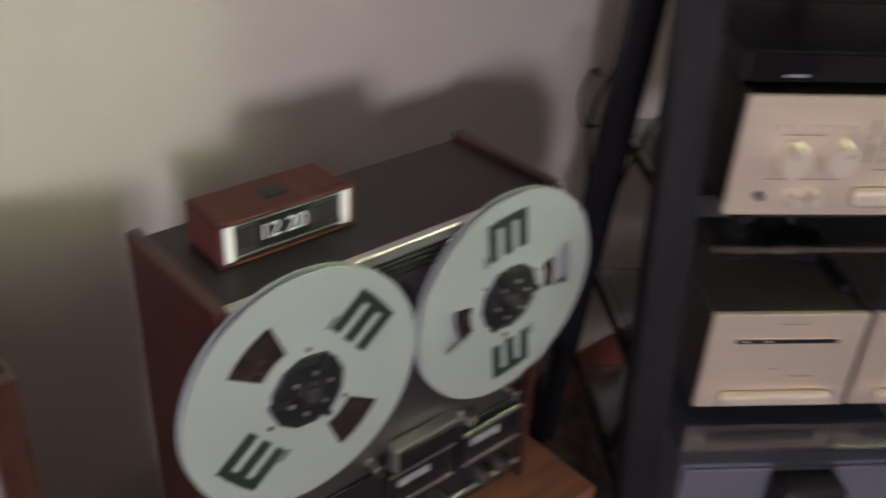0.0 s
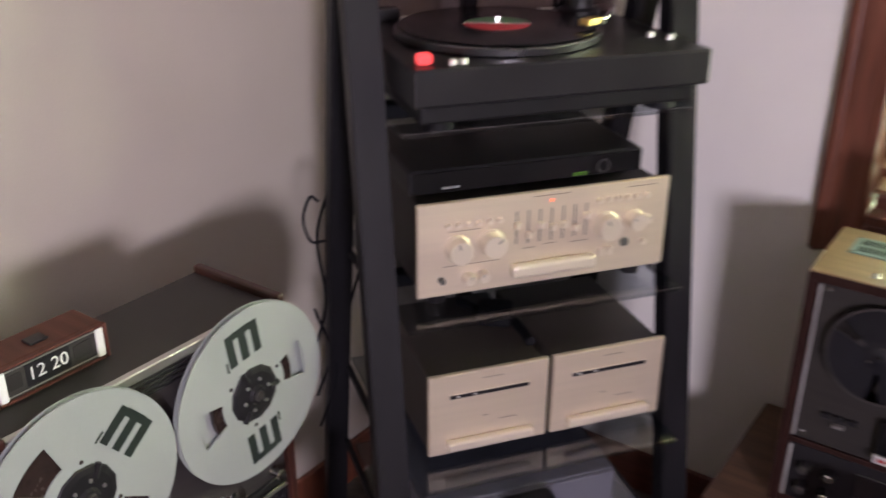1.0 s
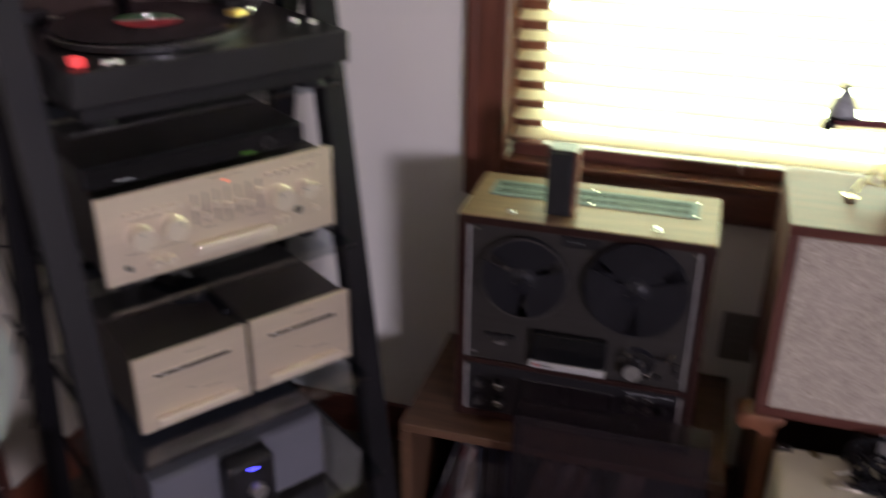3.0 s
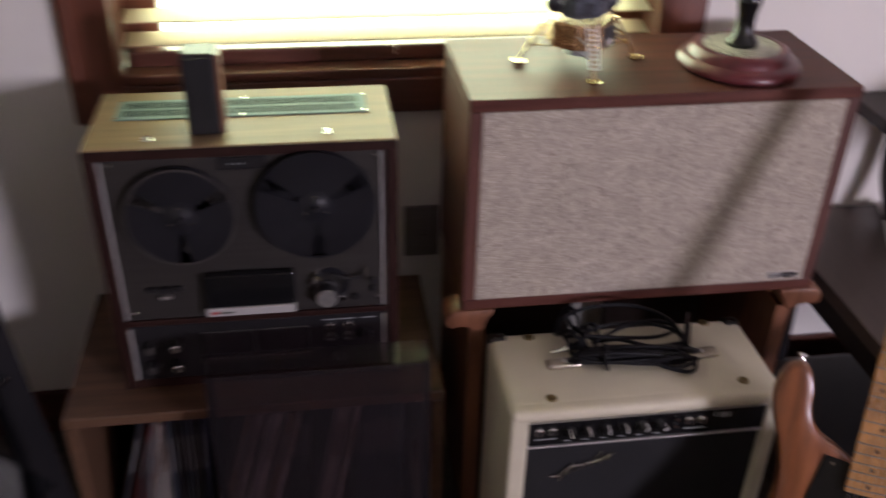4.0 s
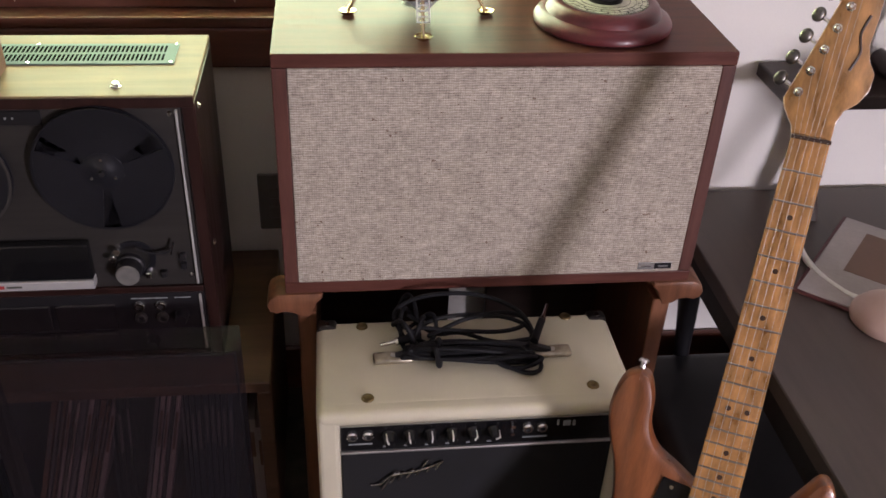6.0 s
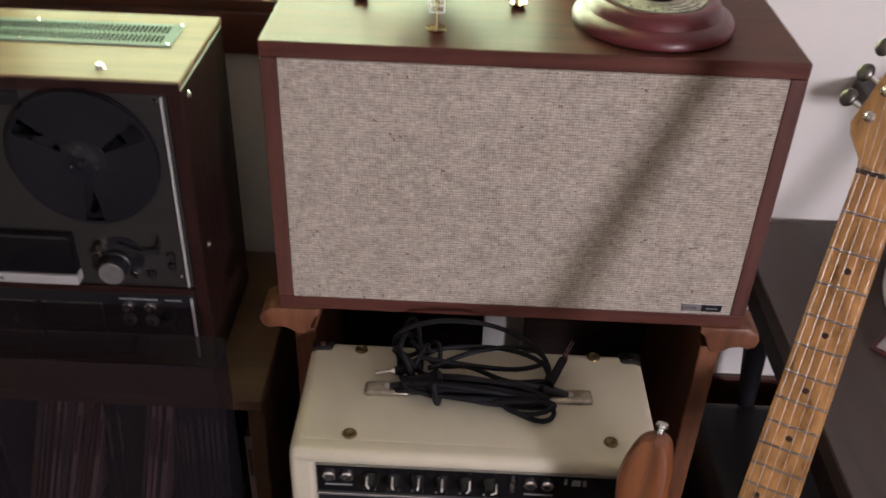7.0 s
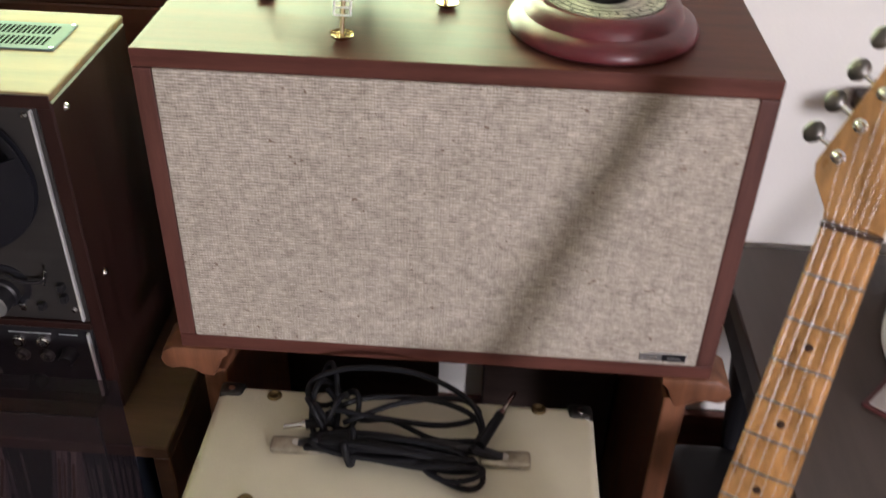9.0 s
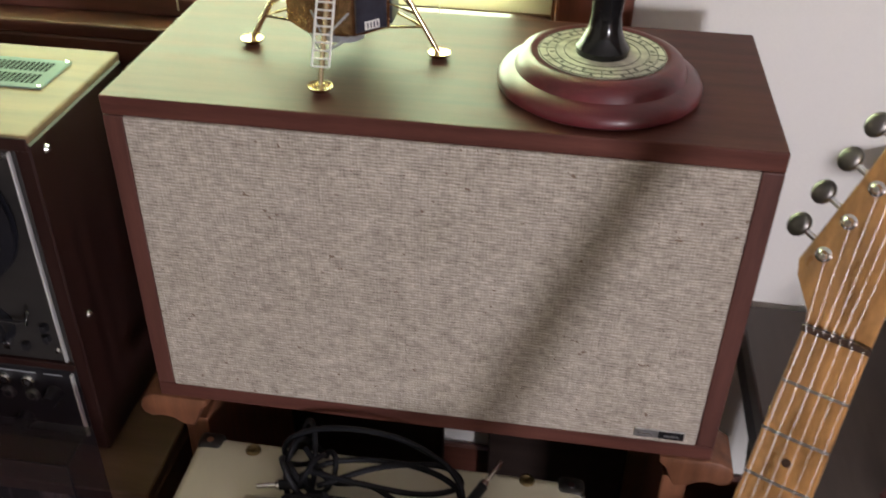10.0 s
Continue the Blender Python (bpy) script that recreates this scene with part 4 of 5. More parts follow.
def leg_bm(u0, u1, yt, yb, depth, top):
    bm = bmesh.new()
    vs = [bm.verts.new((u, y, z)) for u in (u0, u1) for y, z in ((yt, top), (yt + depth, top), (yb + depth, 0), (yb, 0))]
    for f in ((0, 1, 2, 3), (7, 6, 5, 4), (0, 4, 5, 1), (1, 5, 6, 2), (2, 6, 7, 3), (3, 7, 4, 0)):
        bm.faces.new([vs[i] for i in f])
    bmesh.ops.recalc_face_normals(bm, faces=bm.faces)
    bmesh.ops.bevel(bm, geom=bm.edges[:], offset=0.003, segments=2, affect="EDGES")
    return bm


for u0, u1 in ((-0.08, -0.03), (0.432, 0.482)):
    part("front_leg", leg_bm(u0, u1, 0.085, -0.125, 0.04, 1.305), BLACKWOOD, RACK)
    part("rear_leg", leg_bm(u0 + 0.004, u1 - 0.004, 0.135, 0.43, 0.04, 1.305), BLACKWOOD, RACK)
    part("top_cap", B(u0 - 0.001, u1 + 0.001, 0.083, 0.177, 1.282, 1.309, 0.003, 2), BLACKWOOD, RACK)
    for z in (0.255, 0.459, 0.727, 1.02):
        yf, yr = 0.085 - (1.305 - z) * 0.161 + 0.038, 0.135 + (1.305 - z) * 0.226 + 0.002
        part("cross_bar", B(u1 - 0.012 if u0 < 0 else u0 + 0.002, u1 - 0.002 if u0 < 0 else u0 + 0.012, yf, yr, z - 0.01, z - 0.0005, 0.001), BLACKWOOD, RACK)
for z, y0 in ((0.255, -0.135), (0.459, -0.095), (0.727, -0.055), (1.02, -0.03)):
    part("shelf", B(-0.029, 0.431, y0, 0.34, z, z + 0.008, 0.002, 2), GLASS, RACK, "smoked glass shelf")
    part("shelf_rail", B(-0.029, 0.431, 0.15, 0.18, z - 0.025, z - 0.001, 0.002), BLACKWOOD, RACK)
part("rear_column", B(0.195, 0.223, 0.342, 0.366, 0, 1.30, 0.002), BLACKWOOD, RACK)
part("column_cap", B(0.195, 0.223, 0.342, 0.366, 1.3005, 1.312, 0.002), CHROME, RACK)

VINYL = mat("vinyl_record", (0.008, 0.008, 0.009), 0.22, vary=0.1, bump=0)
LABELR = mat("red_record_label", (0.55, 0.03, 0.05), 0.5, vary=0.08)
LABELG = mat("green_record_label", (0.05, 0.2, 0.09), 0.5, vary=0.08)
REDLAMP = mat("red_lamp", (0.7, 0.03, 0.03), 0.3, glow=(1.0, 0.10, 0.09, 1.3))
TT = thing("turntable", "black turntable playing a record with its smoked lid open", "turntable", RK @ pose(-0.02, -0.06, 1.029))
part("plinth", B(0, 0.45, 0, 0.365, 0.04, 0.092, 0.004, 2), BLACK, TT)
part("base", B(0.012, 0.438, 0.012, 0.355, 0.014, 0.0395, 0.004, 2), BLACKWOOD, TT)
for x in (0.05, 0.4):
    for y in (0.05, 0.31):
        part("foot", rod(bmesh.new(), (x, y, 0), (x, y, 0.0145), 0.024, 0.02, 20), RUBBER, TT)
GUNRIM = mat("platter_rim", (0.16, 0.16, 0.165), 0.3, metal=0.9, vary=0.05)
plat = part("platter", lathe(bmesh.new(), [(0, 0.092), (0.152, 0.092), (0.157, 0.094), (0.158, 0.103), (0.156, 0.105), (0, 0.106)], pose(0.19, 0.185, 0), 80), GUNRIM, TT, "silver-rimmed platter", True)
rec = part("record", lathe(bmesh.new(), [(0, 0.1065), (0.150, 0.1065), (0.151, 0.1075), (0.149, 0.1088), (0.055, 0.1085), (0, 0.1085)], pose(0.19, 0.185, 0), 80), VINYL, plat, "black vinyl record", True)
for a0, m in ((180, LABELR), (0, LABELG)):
    pts = [(0.05 * math.cos(radians(a0 + 180 * k / 24)), 0.05 * math.sin(radians(a0 + 180 * k / 24))) for k in range(25)]
    part("record_label", slab(bmesh.new(), pts, 0.1087, 0.1093, pose(0.19, 0.185, 0, 0, 0, -23)), m, plat)
part("label_band", box(bmesh.new(), -0.05, 0.05, -0.003, 0.003, 0.1089, 0.1096, 0, 1, pose(0.19, 0.185, 0, 0, 0, -23)), WHITE, plat)
part("spindle", rod(bmesh.new(), (0.19, 0.185, 0.106), (0.19, 0.185, 0.119), 0.0034, 0.0025, 12), CHROME, plat)
part("arm_base", lathe(bmesh.new(), [(0, 0.092), (0.036, 0.092), (0.036, 0.102), (0.026, 0.106), (0.024, 0.126), (0.013, 0.13), (0.012, 0.146), (0, 0.147)], pose(0.385, 0.3, 0), 32), BLACK, TT, "", True)
arm = part("tonearm", tube(bmesh.new(), [(0.385, 0.335, 0.139), (0.385, 0.3, 0.139), (0.383, 0.22, 0.137), (0.365, 0.15, 0.133), (0.338, 0.115, 0.124), (0.318, 0.105, 0.118)], 0.0045, 10), CHROME, TT, "curved silver tonearm", True)
part("counterweight", rod(bmesh.new(), (0.385, 0.322, 0.139), (0.385, 0.352, 0.139), 0.015, 0.015, 20), BLACK, arm, "", True)
part("headshell", box(bmesh.new(), -0.012, 0.03, -0.009, 0.009, -0.004, 0.004, 0.002, 2, pose(0.3, 0.098, 0.118, 0, 0, 24)), BLACK, arm)
part("cartridge", box(bmesh.new(), -0.008, 0.02, -0.0095, 0.0095, -0.002, 0.008, 0.0015, 2, pose(0.296, 0.096, 0.1185, 0, 0, 24)), mat("brass_cartridge", (0.85, 0.6, 0.2), 0.3, metal=0.8), arm, "yellow metal cartridge")
part("strobe_lamp", B(0.014, 0.034, 0.024, 0.044, 0.0925, 0.107, 0.004, 3), REDLAMP, TT, "glowing red strobe lamp")
for x, y in ((0.06, 0.02), (0.075, 0.02), (0.405, 0.1), (0.425, 0.075)):
    part("button", lathe(bmesh.new(), [(0, 0.008), (0.005, 0.008), (0.006, 0.006), (0.006, 0), (0, 0)], pose(x, y, 0.0922), 14), BRUSHED, TT, "", True)
lid_bm = bmesh.new()
tilt = pose(0.0, 0.352, 0.098, 26)
box(lid_bm, 0.004, 0.446, -0.004, 0, 0.0, 0.36, 0.0015, 1, tilt)
part("lid", lid_bm, ACRYL, TT, "open smoked acrylic lid")
for x0, x1 in ((0.004, 0.008), (0.442, 0.446)):
    part("lid_side", box(bmesh.new(), x0, x1, -0.055, -0.0045, 0.0, 0.36, 0.001, 1, tilt), ACRYL, TT)
part("lid_front", box(bmesh.new(), 0.0085, 0.4415, -0.055, -0.0045, 0.356, 0.36, 0.001, 1, tilt), ACRYL, TT)
for x in (0.03, 0.365):
    part("hinge", B(x, x + 0.05, 0.33, 0.364, 0.0925, 0.112, 0.003, 2), BLACK, TT)

GREENLED = mat("green_display", (0.05, 0.2, 0.01), 0.3, glow=(0.35, 0.8, 0.04, 0.12))
RECV = thing("media_receiver", "slim black receiver with small green display on the amplifier", "receiver", RK @ pose(-0.005, 0.018, 0.9095))
part("body", B(0, 0.385, 0, 0.24, 0.006, 0.044, 0.006, 3), BLACK, RECV)
part("front_panel", B(0.004, 0.381, -0.002, 0.003, 0.009, 0.041, 0.001), GLOSSBLACK, RECV)
disp = part("display", B(0.262, 0.288, -0.0032, -0.0015, 0.010, 0.017, 0.0004), BLACK, RECV, "small green lit display")
for x in (0.2635, 0.2695, 0.2755, 0.2815):
    for z in (0.0112, 0.0142):
        part("display_bar", B(x, x + 0.0042, -0.0036, -0.003, z, z + 0.0018), GREENLED, disp)
part("name_bar", B(0.05, 0.077, -0.0032, -0.0015, 0.014, 0.0175), GREYM, RECV)
part("control_ring", lathe(bmesh.new(), [(0.009, 0), (0.011, 0), (0.011, 0.002), (0.009, 0.002), (0.009, 0)], pose(0.315, -0.0015, 0.022, 90), 24), GUNMETAL, RECV)
for x in (0.04, 0.34):
    for y in (0.03, 0.19):
        part("foot", rod(bmesh.new(), (x, y, -0.0005), (x, y, 0.0065), 0.01, seg=12), BLACK, RECV)

CHAMP2 = mat("champagne_knob", (0.80, 0.71, 0.58), 0.32, metal=0.4, vary=0.03, bump=0)
BRONZEPRINT = mat("bronze_print", (0.30, 0.24, 0.18), 0.5, vary=0.08)
# CHARCOAL lightened: the light on the power amplifiers' tops is put into the colour
CHARCOAL_LIT = mat("lit_charcoal_enamel", (0.07, 0.058, 0.051), 0.5, vary=0.1, fine=600, bump=0.2)
A1 = thing("stereo_amplifier", "champagne-gold stereo amplifier with many knobs on a glass shelf", "amplifier", RK @ pose(0, 0, 0.7355))
part("chassis", B(0.012, 0.408, 0.006, 0.31, 0.02, 0.166, 0.002), CHARCOAL, A1)
fp = part("faceplate", B(0, 0.42, -0.004, 0.0055, 0.022, 0.1735, 0.0015), CHAMPAGNE, A1, "champagne brushed faceplate")
for x in (0.04, 0.38):
    for y in (0.03, 0.27):
        part("foot", rod(bmesh.new(), (x, y, 0), (x, y, 0.0205), 0.016, 0.018, 18), BLACK, A1)


def dial_knob(parent, x, z, r, h):
    k = part("knob", lathe(bmesh.new(), [(0, h), (r * 0.86, h), (r * 0.93, h * 0.92), (r * 0.96, h * 0.3), (r * 1.06, h * 0.22), (r * 1.06, 0), (0, 0)], pose(x, -0.004, z, 90), 32), CHAMP2, parent, "", True)
    part("knob_mark", box(bmesh.new(), -0.0007, 0.0007, -h - 0.0006, -h + 0.001, r * 0.35, r * 0.82, 0, 1, pose(x, -0.004, z, 0, random.uniform(-60, 60), 0)), INK, k)


for x, z, r, h in ((0.062, 0.099, 0.0205, 0.024), (0.116, 0.102, 0.0205, 0.024), (0.31, 0.105, 0.0215, 0.024), (0.36, 0.108, 0.0155, 0.02), (0.08, 0.048, 0.009, 0.016), (0.103, 0.049, 0.009, 0.016), (0.382, 0.107, 0.007, 0.012)):
    dial_knob(fp, x, z, r, h)
for k in range(6):
    part("push_button", rod(bmesh.new(), (0.047 + 0.0165 * k, -0.012, 0.137), (0.047 + 0.0165 * k, -0.003, 0.137), 0.0042, 0.0042, 14), CHAMP2, fp, "", True)
    part("push_button", rod(bmesh.new(), (0.296 + 0.0165 * k, -0.012, 0.148), (0.296 + 0.0165 * k, -0.003, 0.148), 0.0042, 0.0042, 14), CHAMP2, fp, "", True)
for k, dz in enumerate((0.022, 0.004, 0.018, 0.012, 0.014, 0.006, 0.024)):
    x = 0.158 + 0.0195 * k
    slot = part("slider_slot", B(x - 0.001, x + 0.001, -0.0046, -0.0035, 0.092, 0.146), INK, fp)
    part("slider_cap", B(x - 0.0045, x + 0.0045, -0.014, -0.0042, 0.112 + dz - 0.014, 0.112 + dz - 0.004, 0.001), CHAMP2, slot)
part("power_lamp", rod(bmesh.new(), (0.215, -0.0055, 0.158), (0.215, -0.003, 0.158), 0.0022, seg=12), mat("orange_lamp", (0.9, 0.1, 0.02), 0.3, glow=(1, 0.12, 0.03, 4.0)), fp, "lit orange power lamp")
hd = part("handle_bar", B(0.148, 0.29, -0.022, -0.0042, 0.04, 0.062, 0.006, 3), CHAMP2, fp, "wide champagne control bar")
for x in (0.305, 0.318):
    part("rocker", B(x - 0.004, x + 0.004, -0.013, -0.0042, 0.054, 0.068, 0.0015), CHAMP2, fp)
part("headphone_socket", lathe(bmesh.new(), [(0, 0.003), (0.006, 0.003), (0.008, 0), (0, 0)], pose(0.347, -0.004, 0.07, 90), 18), INK, fp)
part("power_button", rod(bmesh.new(), (0.037, -0.013, 0.05), (0.037, -0.003, 0.05), 0.005, seg=14), INK, fp)
part("push_button", rod(bmesh.new(), (0.378, -0.012, 0.068), (0.378, -0.003, 0.068), 0.005, seg=14), CHAMP2, fp)
for x0, x1, z in ((0.185, 0.245, 0.166), (0.345, 0.395, 0.163), (0.05, 0.1, 0.126), (0.04, 0.13, 0.07), (0.17, 0.19, 0.083), (0.205, 0.225, 0.086), (0.25, 0.28, 0.083)):
    part("print_bar", B(x0, x1, -0.0045, -0.0035, z, z + 0.0013), BRONZEPRINT, fp)

A2 = None
for k, u in enumerate((0.008, 0.221)):
    m = RK @ pose(u, -0.028, 0.4675)
    if A2 is None:
        A2 = thing("power_amplifier", "champagne-fronted mono power amplifier with lit-coloured charcoal case on glass shelf", "amplifier", m, group="power amplifiers on the rack")
        part("chassis", B(0.004, 0.201, 0.006, 0.26, 0.014, 0.157, 0.002), CHARCOAL_LIT, A2, "charcoal sheet metal case coloured as lit")
        f2 = part("faceplate", B(0, 0.205, -0.004, 0.0055, 0.016, 0.164, 0.0015), CHAMPAGNE, A2, "champagne brushed faceplate")
        part("meter_slot", B(0.036, 0.17, -0.0048, -0.0035, 0.1195, 0.1265), BLACK, f2)
        part("slot_lip", B(0.036, 0.17, -0.0056, -0.004, 0.1268, 0.1276), CHAMP2, f2)
        for x in (0.046, 0.075):
            part("slot_light", B(x, x + 0.005, -0.0054, -0.0044, 0.1216, 0.1246), WHITE, f2)
        part("control_bar", B(0.028, 0.178, -0.02, -0.0042, 0.028, 0.045, 0.005, 3), CHAMP2, f2, "champagne control bar")
        for x0, x1, z in ((0.09, 0.125, 0.149), (0.09, 0.1, 0.078), (0.12, 0.15, 0.066)):
            part("print_bar", B(x0, x1, -0.0045, -0.0035, z, z + 0.0012), BRONZEPRINT, f2)
        for x in (0.025, 0.18):
            for y in (0.03, 0.23):
                part("foot", rod(bmesh.new(), (x, y, 0), (x, y, 0.0145), 0.012, seg=14), BLACK, A2)
    else:
        copy_thing(A2, m)
POWERCORD = thing("mains_cable", "thick black cord between the power amplifiers", "cable", RK @ pose(0.2, 0.1, 0.6))
part("sheath", tube(bmesh.new(), [(-0.06, 0.1, 0.033), (-0.03, 0.03, 0.035), (0.0, 0.02, 0.034), (0.008, -0.03, 0.03), (0.005, -0.075, 0.031)], 0.0085, 10), RUBBER, POWERCORD, "", True)
part("plug", box(bmesh.new(), -0.032, 0.028, -0.026, 0.034, 0.0, 0.03, 0.008, 3, pose(-0.02, 0.02, 0.0248, 0, 0, -28)), RUBBER, POWERCORD, "", True)

# grey box; the blue reflected by the glass is put into its colour
GREY_REFLECTION = mat("grey_enamel_blue_reflection", (0.14, 0.143, 0.17), 0.45, vary=0.08, fine=400)
GB = thing("component_box", "grey metal component, blue reflection in its colour, on lowest glass shelf", "component", RK @ pose(-0.005, -0.075, 0.2635))
part("body", B(0, 0.335, 0.006, 0.28, 0.01, 0.15, 0.004, 2), GREY_REFLECTION, GB)
part("front_panel", B(0.002, 0.333, 0, 0.0055, 0.012, 0.148, 0.002), GREY_REFLECTION, GB)
for x in (0.03, 0.3):
    for y in (0.03, 0.25):
        part("foot", rod(bmesh.new(), (x, y, 0), (x, y, 0.0105), 0.012, seg=12), BLACK, GB)
BX = thing("control_box", "small black control box with blue lamp and silver dial", "control box", RK @ pose(0.112, -0.128, 0.2635))
part("body", B(0, 0.09, 0, 0.05, 0, 0.155, 0.012, 4), BLACK, BX, "", True)
part("lamp", B(0.036, 0.056, -0.0015, 0.003, 0.137, 0.1405, 0.001), mat("blue_lamp", (0.05, 0.05, 0.9), 0.3, glow=(0.06, 0.06, 1.0, 12.0)), BX, "bright blue lamp")
part("dial", lathe(bmesh.new(), [(0, 0.014), (0.013, 0.014), (0.015, 0.01), (0.016, 0), (0, 0)], pose(0.05, 0.0, 0.092, 90), 24), BRUSHED, BX, "silver dial", True)
random.seed(9)
for pts in ([(-0.085, 0.3, 0.815), (-0.105, 0.27, 0.835), (-0.12, 0.26, 0.80), (-0.105, 0.28, 0.75), (-0.07, 0.34, 0.72)], [(-0.1, 0.33, 0.5), (-0.08, 0.3, 0.62), (-0.09, 0.3, 0.75), (-0.06, 0.29, 0.86), (-0.03, 0.32, 0.95)], [(-0.1, 0.33, 0.4), (-0.03, 0.36, 0.55), (0.02, 0.36, 0.7), (0.1, 0.37, 0.85)], [(0.25, 0.38, 0.97), (0.3, 0.36, 0.93), (0.34, 0.36, 0.97), (0.38, 0.38, 1.0)], [(-0.09, 0.37, 0.3), (-0.06, 0.33, 0.45), (-0.1, 0.31, 0.6)]):
    c = thing("hanging_cable", "thin black cable hanging behind the rack", "cable", RK, group="cables behind the rack")
    part("cable", tube(bmesh.new(), pts, 0.0028, 7), RUBBER, c, "", True)

# ---- large tape deck with clock on its table ----
TBL = thing("side_table", "plain orange-brown wooden side table under the tape deck", "table", pose(-1.405, -1.06, 0))
part("top", B(0, 0.33, 0, 0.595, 0.325, 0.3535, 0.003, 2), PINE, TBL)
for x in (0.01, 0.28):
    for y in (0.01, 0.545):
        part("leg", B(x, x + 0.04, y, y + 0.04, 0, 0.3245, 0.003), PINE, TBL)
part("apron", B(0.285, 0.305, 0.0505, 0.5445, 0.27, 0.3245, 0.002), PINE, TBL)

REELALU = mat("reel_aluminium", (0.47, 0.505, 0.495), 0.42, metal=0.35, vary=0.04, scale=5, fine=300, bump=0.02)
RD = thing("tape_deck", "large reel tape deck with silver metal reels and wooden sides", "tape deck", pose(-1.326, -0.968, 0.354))
for y in (0, 0.426):
    part("side_panel", B(0, 0.175, y, y + 0.014, 0.0, 0.454, 0.003, 2), TEAK, RD, "red-brown wooden side panel")
part("top_cover", B(0.002, 0.16, 0.0145, 0.4255, 0.434, 0.443, 0.001), CHARCOAL, RD, "black metal top cover")
part("case_back", B(0.002, 0.01, 0.0145, 0.4255, 0.008, 0.4335), BLACK, RD)
fc = part("face", B(0.15, 0.165, 0.0145, 0.4255, 0.15, 0.4335, 0.001), GUNMETAL, RD, "grey metal face")
part("top_trim", B(0.1605, 0.172, 0.0145, 0.4255, 0.434, 0.4475, 0.0015), BRUSHED, RD, "pale metal top trim")
for k in range(4):
    part("grille_bar", B(0.1652, 0.169, 0.145, 0.3, 0.405 + 0.0065 * k, 0.4085 + 0.0065 * k, 0.0008), BLACK, fc)
lp = part("lower_panel", B(0.15, 0.168, 0.0145, 0.4255, 0.012, 0.1495, 0.001), BLACK, RD, "black lower panel")
for y in (0.2, 0.315):
    mt = part("level_meter", B(0.1685, 0.176, y, y + 0.1, 0.085, 0.14, 0.002), SMOKE, lp, "black-framed level meter")
    part("meter_face", B(0.176, 0.1772, y + 0.012, y + 0.06, 0.116, 0.127), GREYM, mt)
    for z0 in (0.087, 0.136):
        part("meter_frame", B(0.176, 0.178, y, y + 0.1, z0, z0 + 0.003), BRUSHED, mt)
for y, z in ((0.24, 0.055), (0.275, 0.055), (0.35, 0.055), (0.385, 0.055), (0.06, 0.06), (0.1, 0.06), (0.15, 0.1)):
    part("knob", lathe(bmesh.new(), [(0, 0.02), (0.009, 0.02), (0.011, 0.017), (0.012, 0), (0, 0)], pose(0.168, y, z, 0, 90), 20), GUNMETAL, lp, "", True)
part("bottom_trim", B(0.1685, 0.173, 0.0145, 0.4255, 0.03, 0.037, 0.001), BRUSHED, lp, "silver trim line")
part("head_block", B(0.1655, 0.185, 0.2, 0.3, 0.151, 0.185, 0.003, 2), BRUSHED, RD)
part("head_block_cover", B(0.1855, 0.189, 0.205, 0.295, 0.154, 0.182, 0.001), BLACK, RD)
for y in (0.05, 0.18, 0.32, 0.4):
    part("guide_roller", lathe(bmesh.new(), [(0, 0.02), (0.008, 0.02), (0.009, 0.017), (0.006, 0.014), (0.006, 0.005), (0.009, 0), (0, 0)], pose(0.1655, y, 0.165, 0, 90), 18), CHROME, RD, "", True)


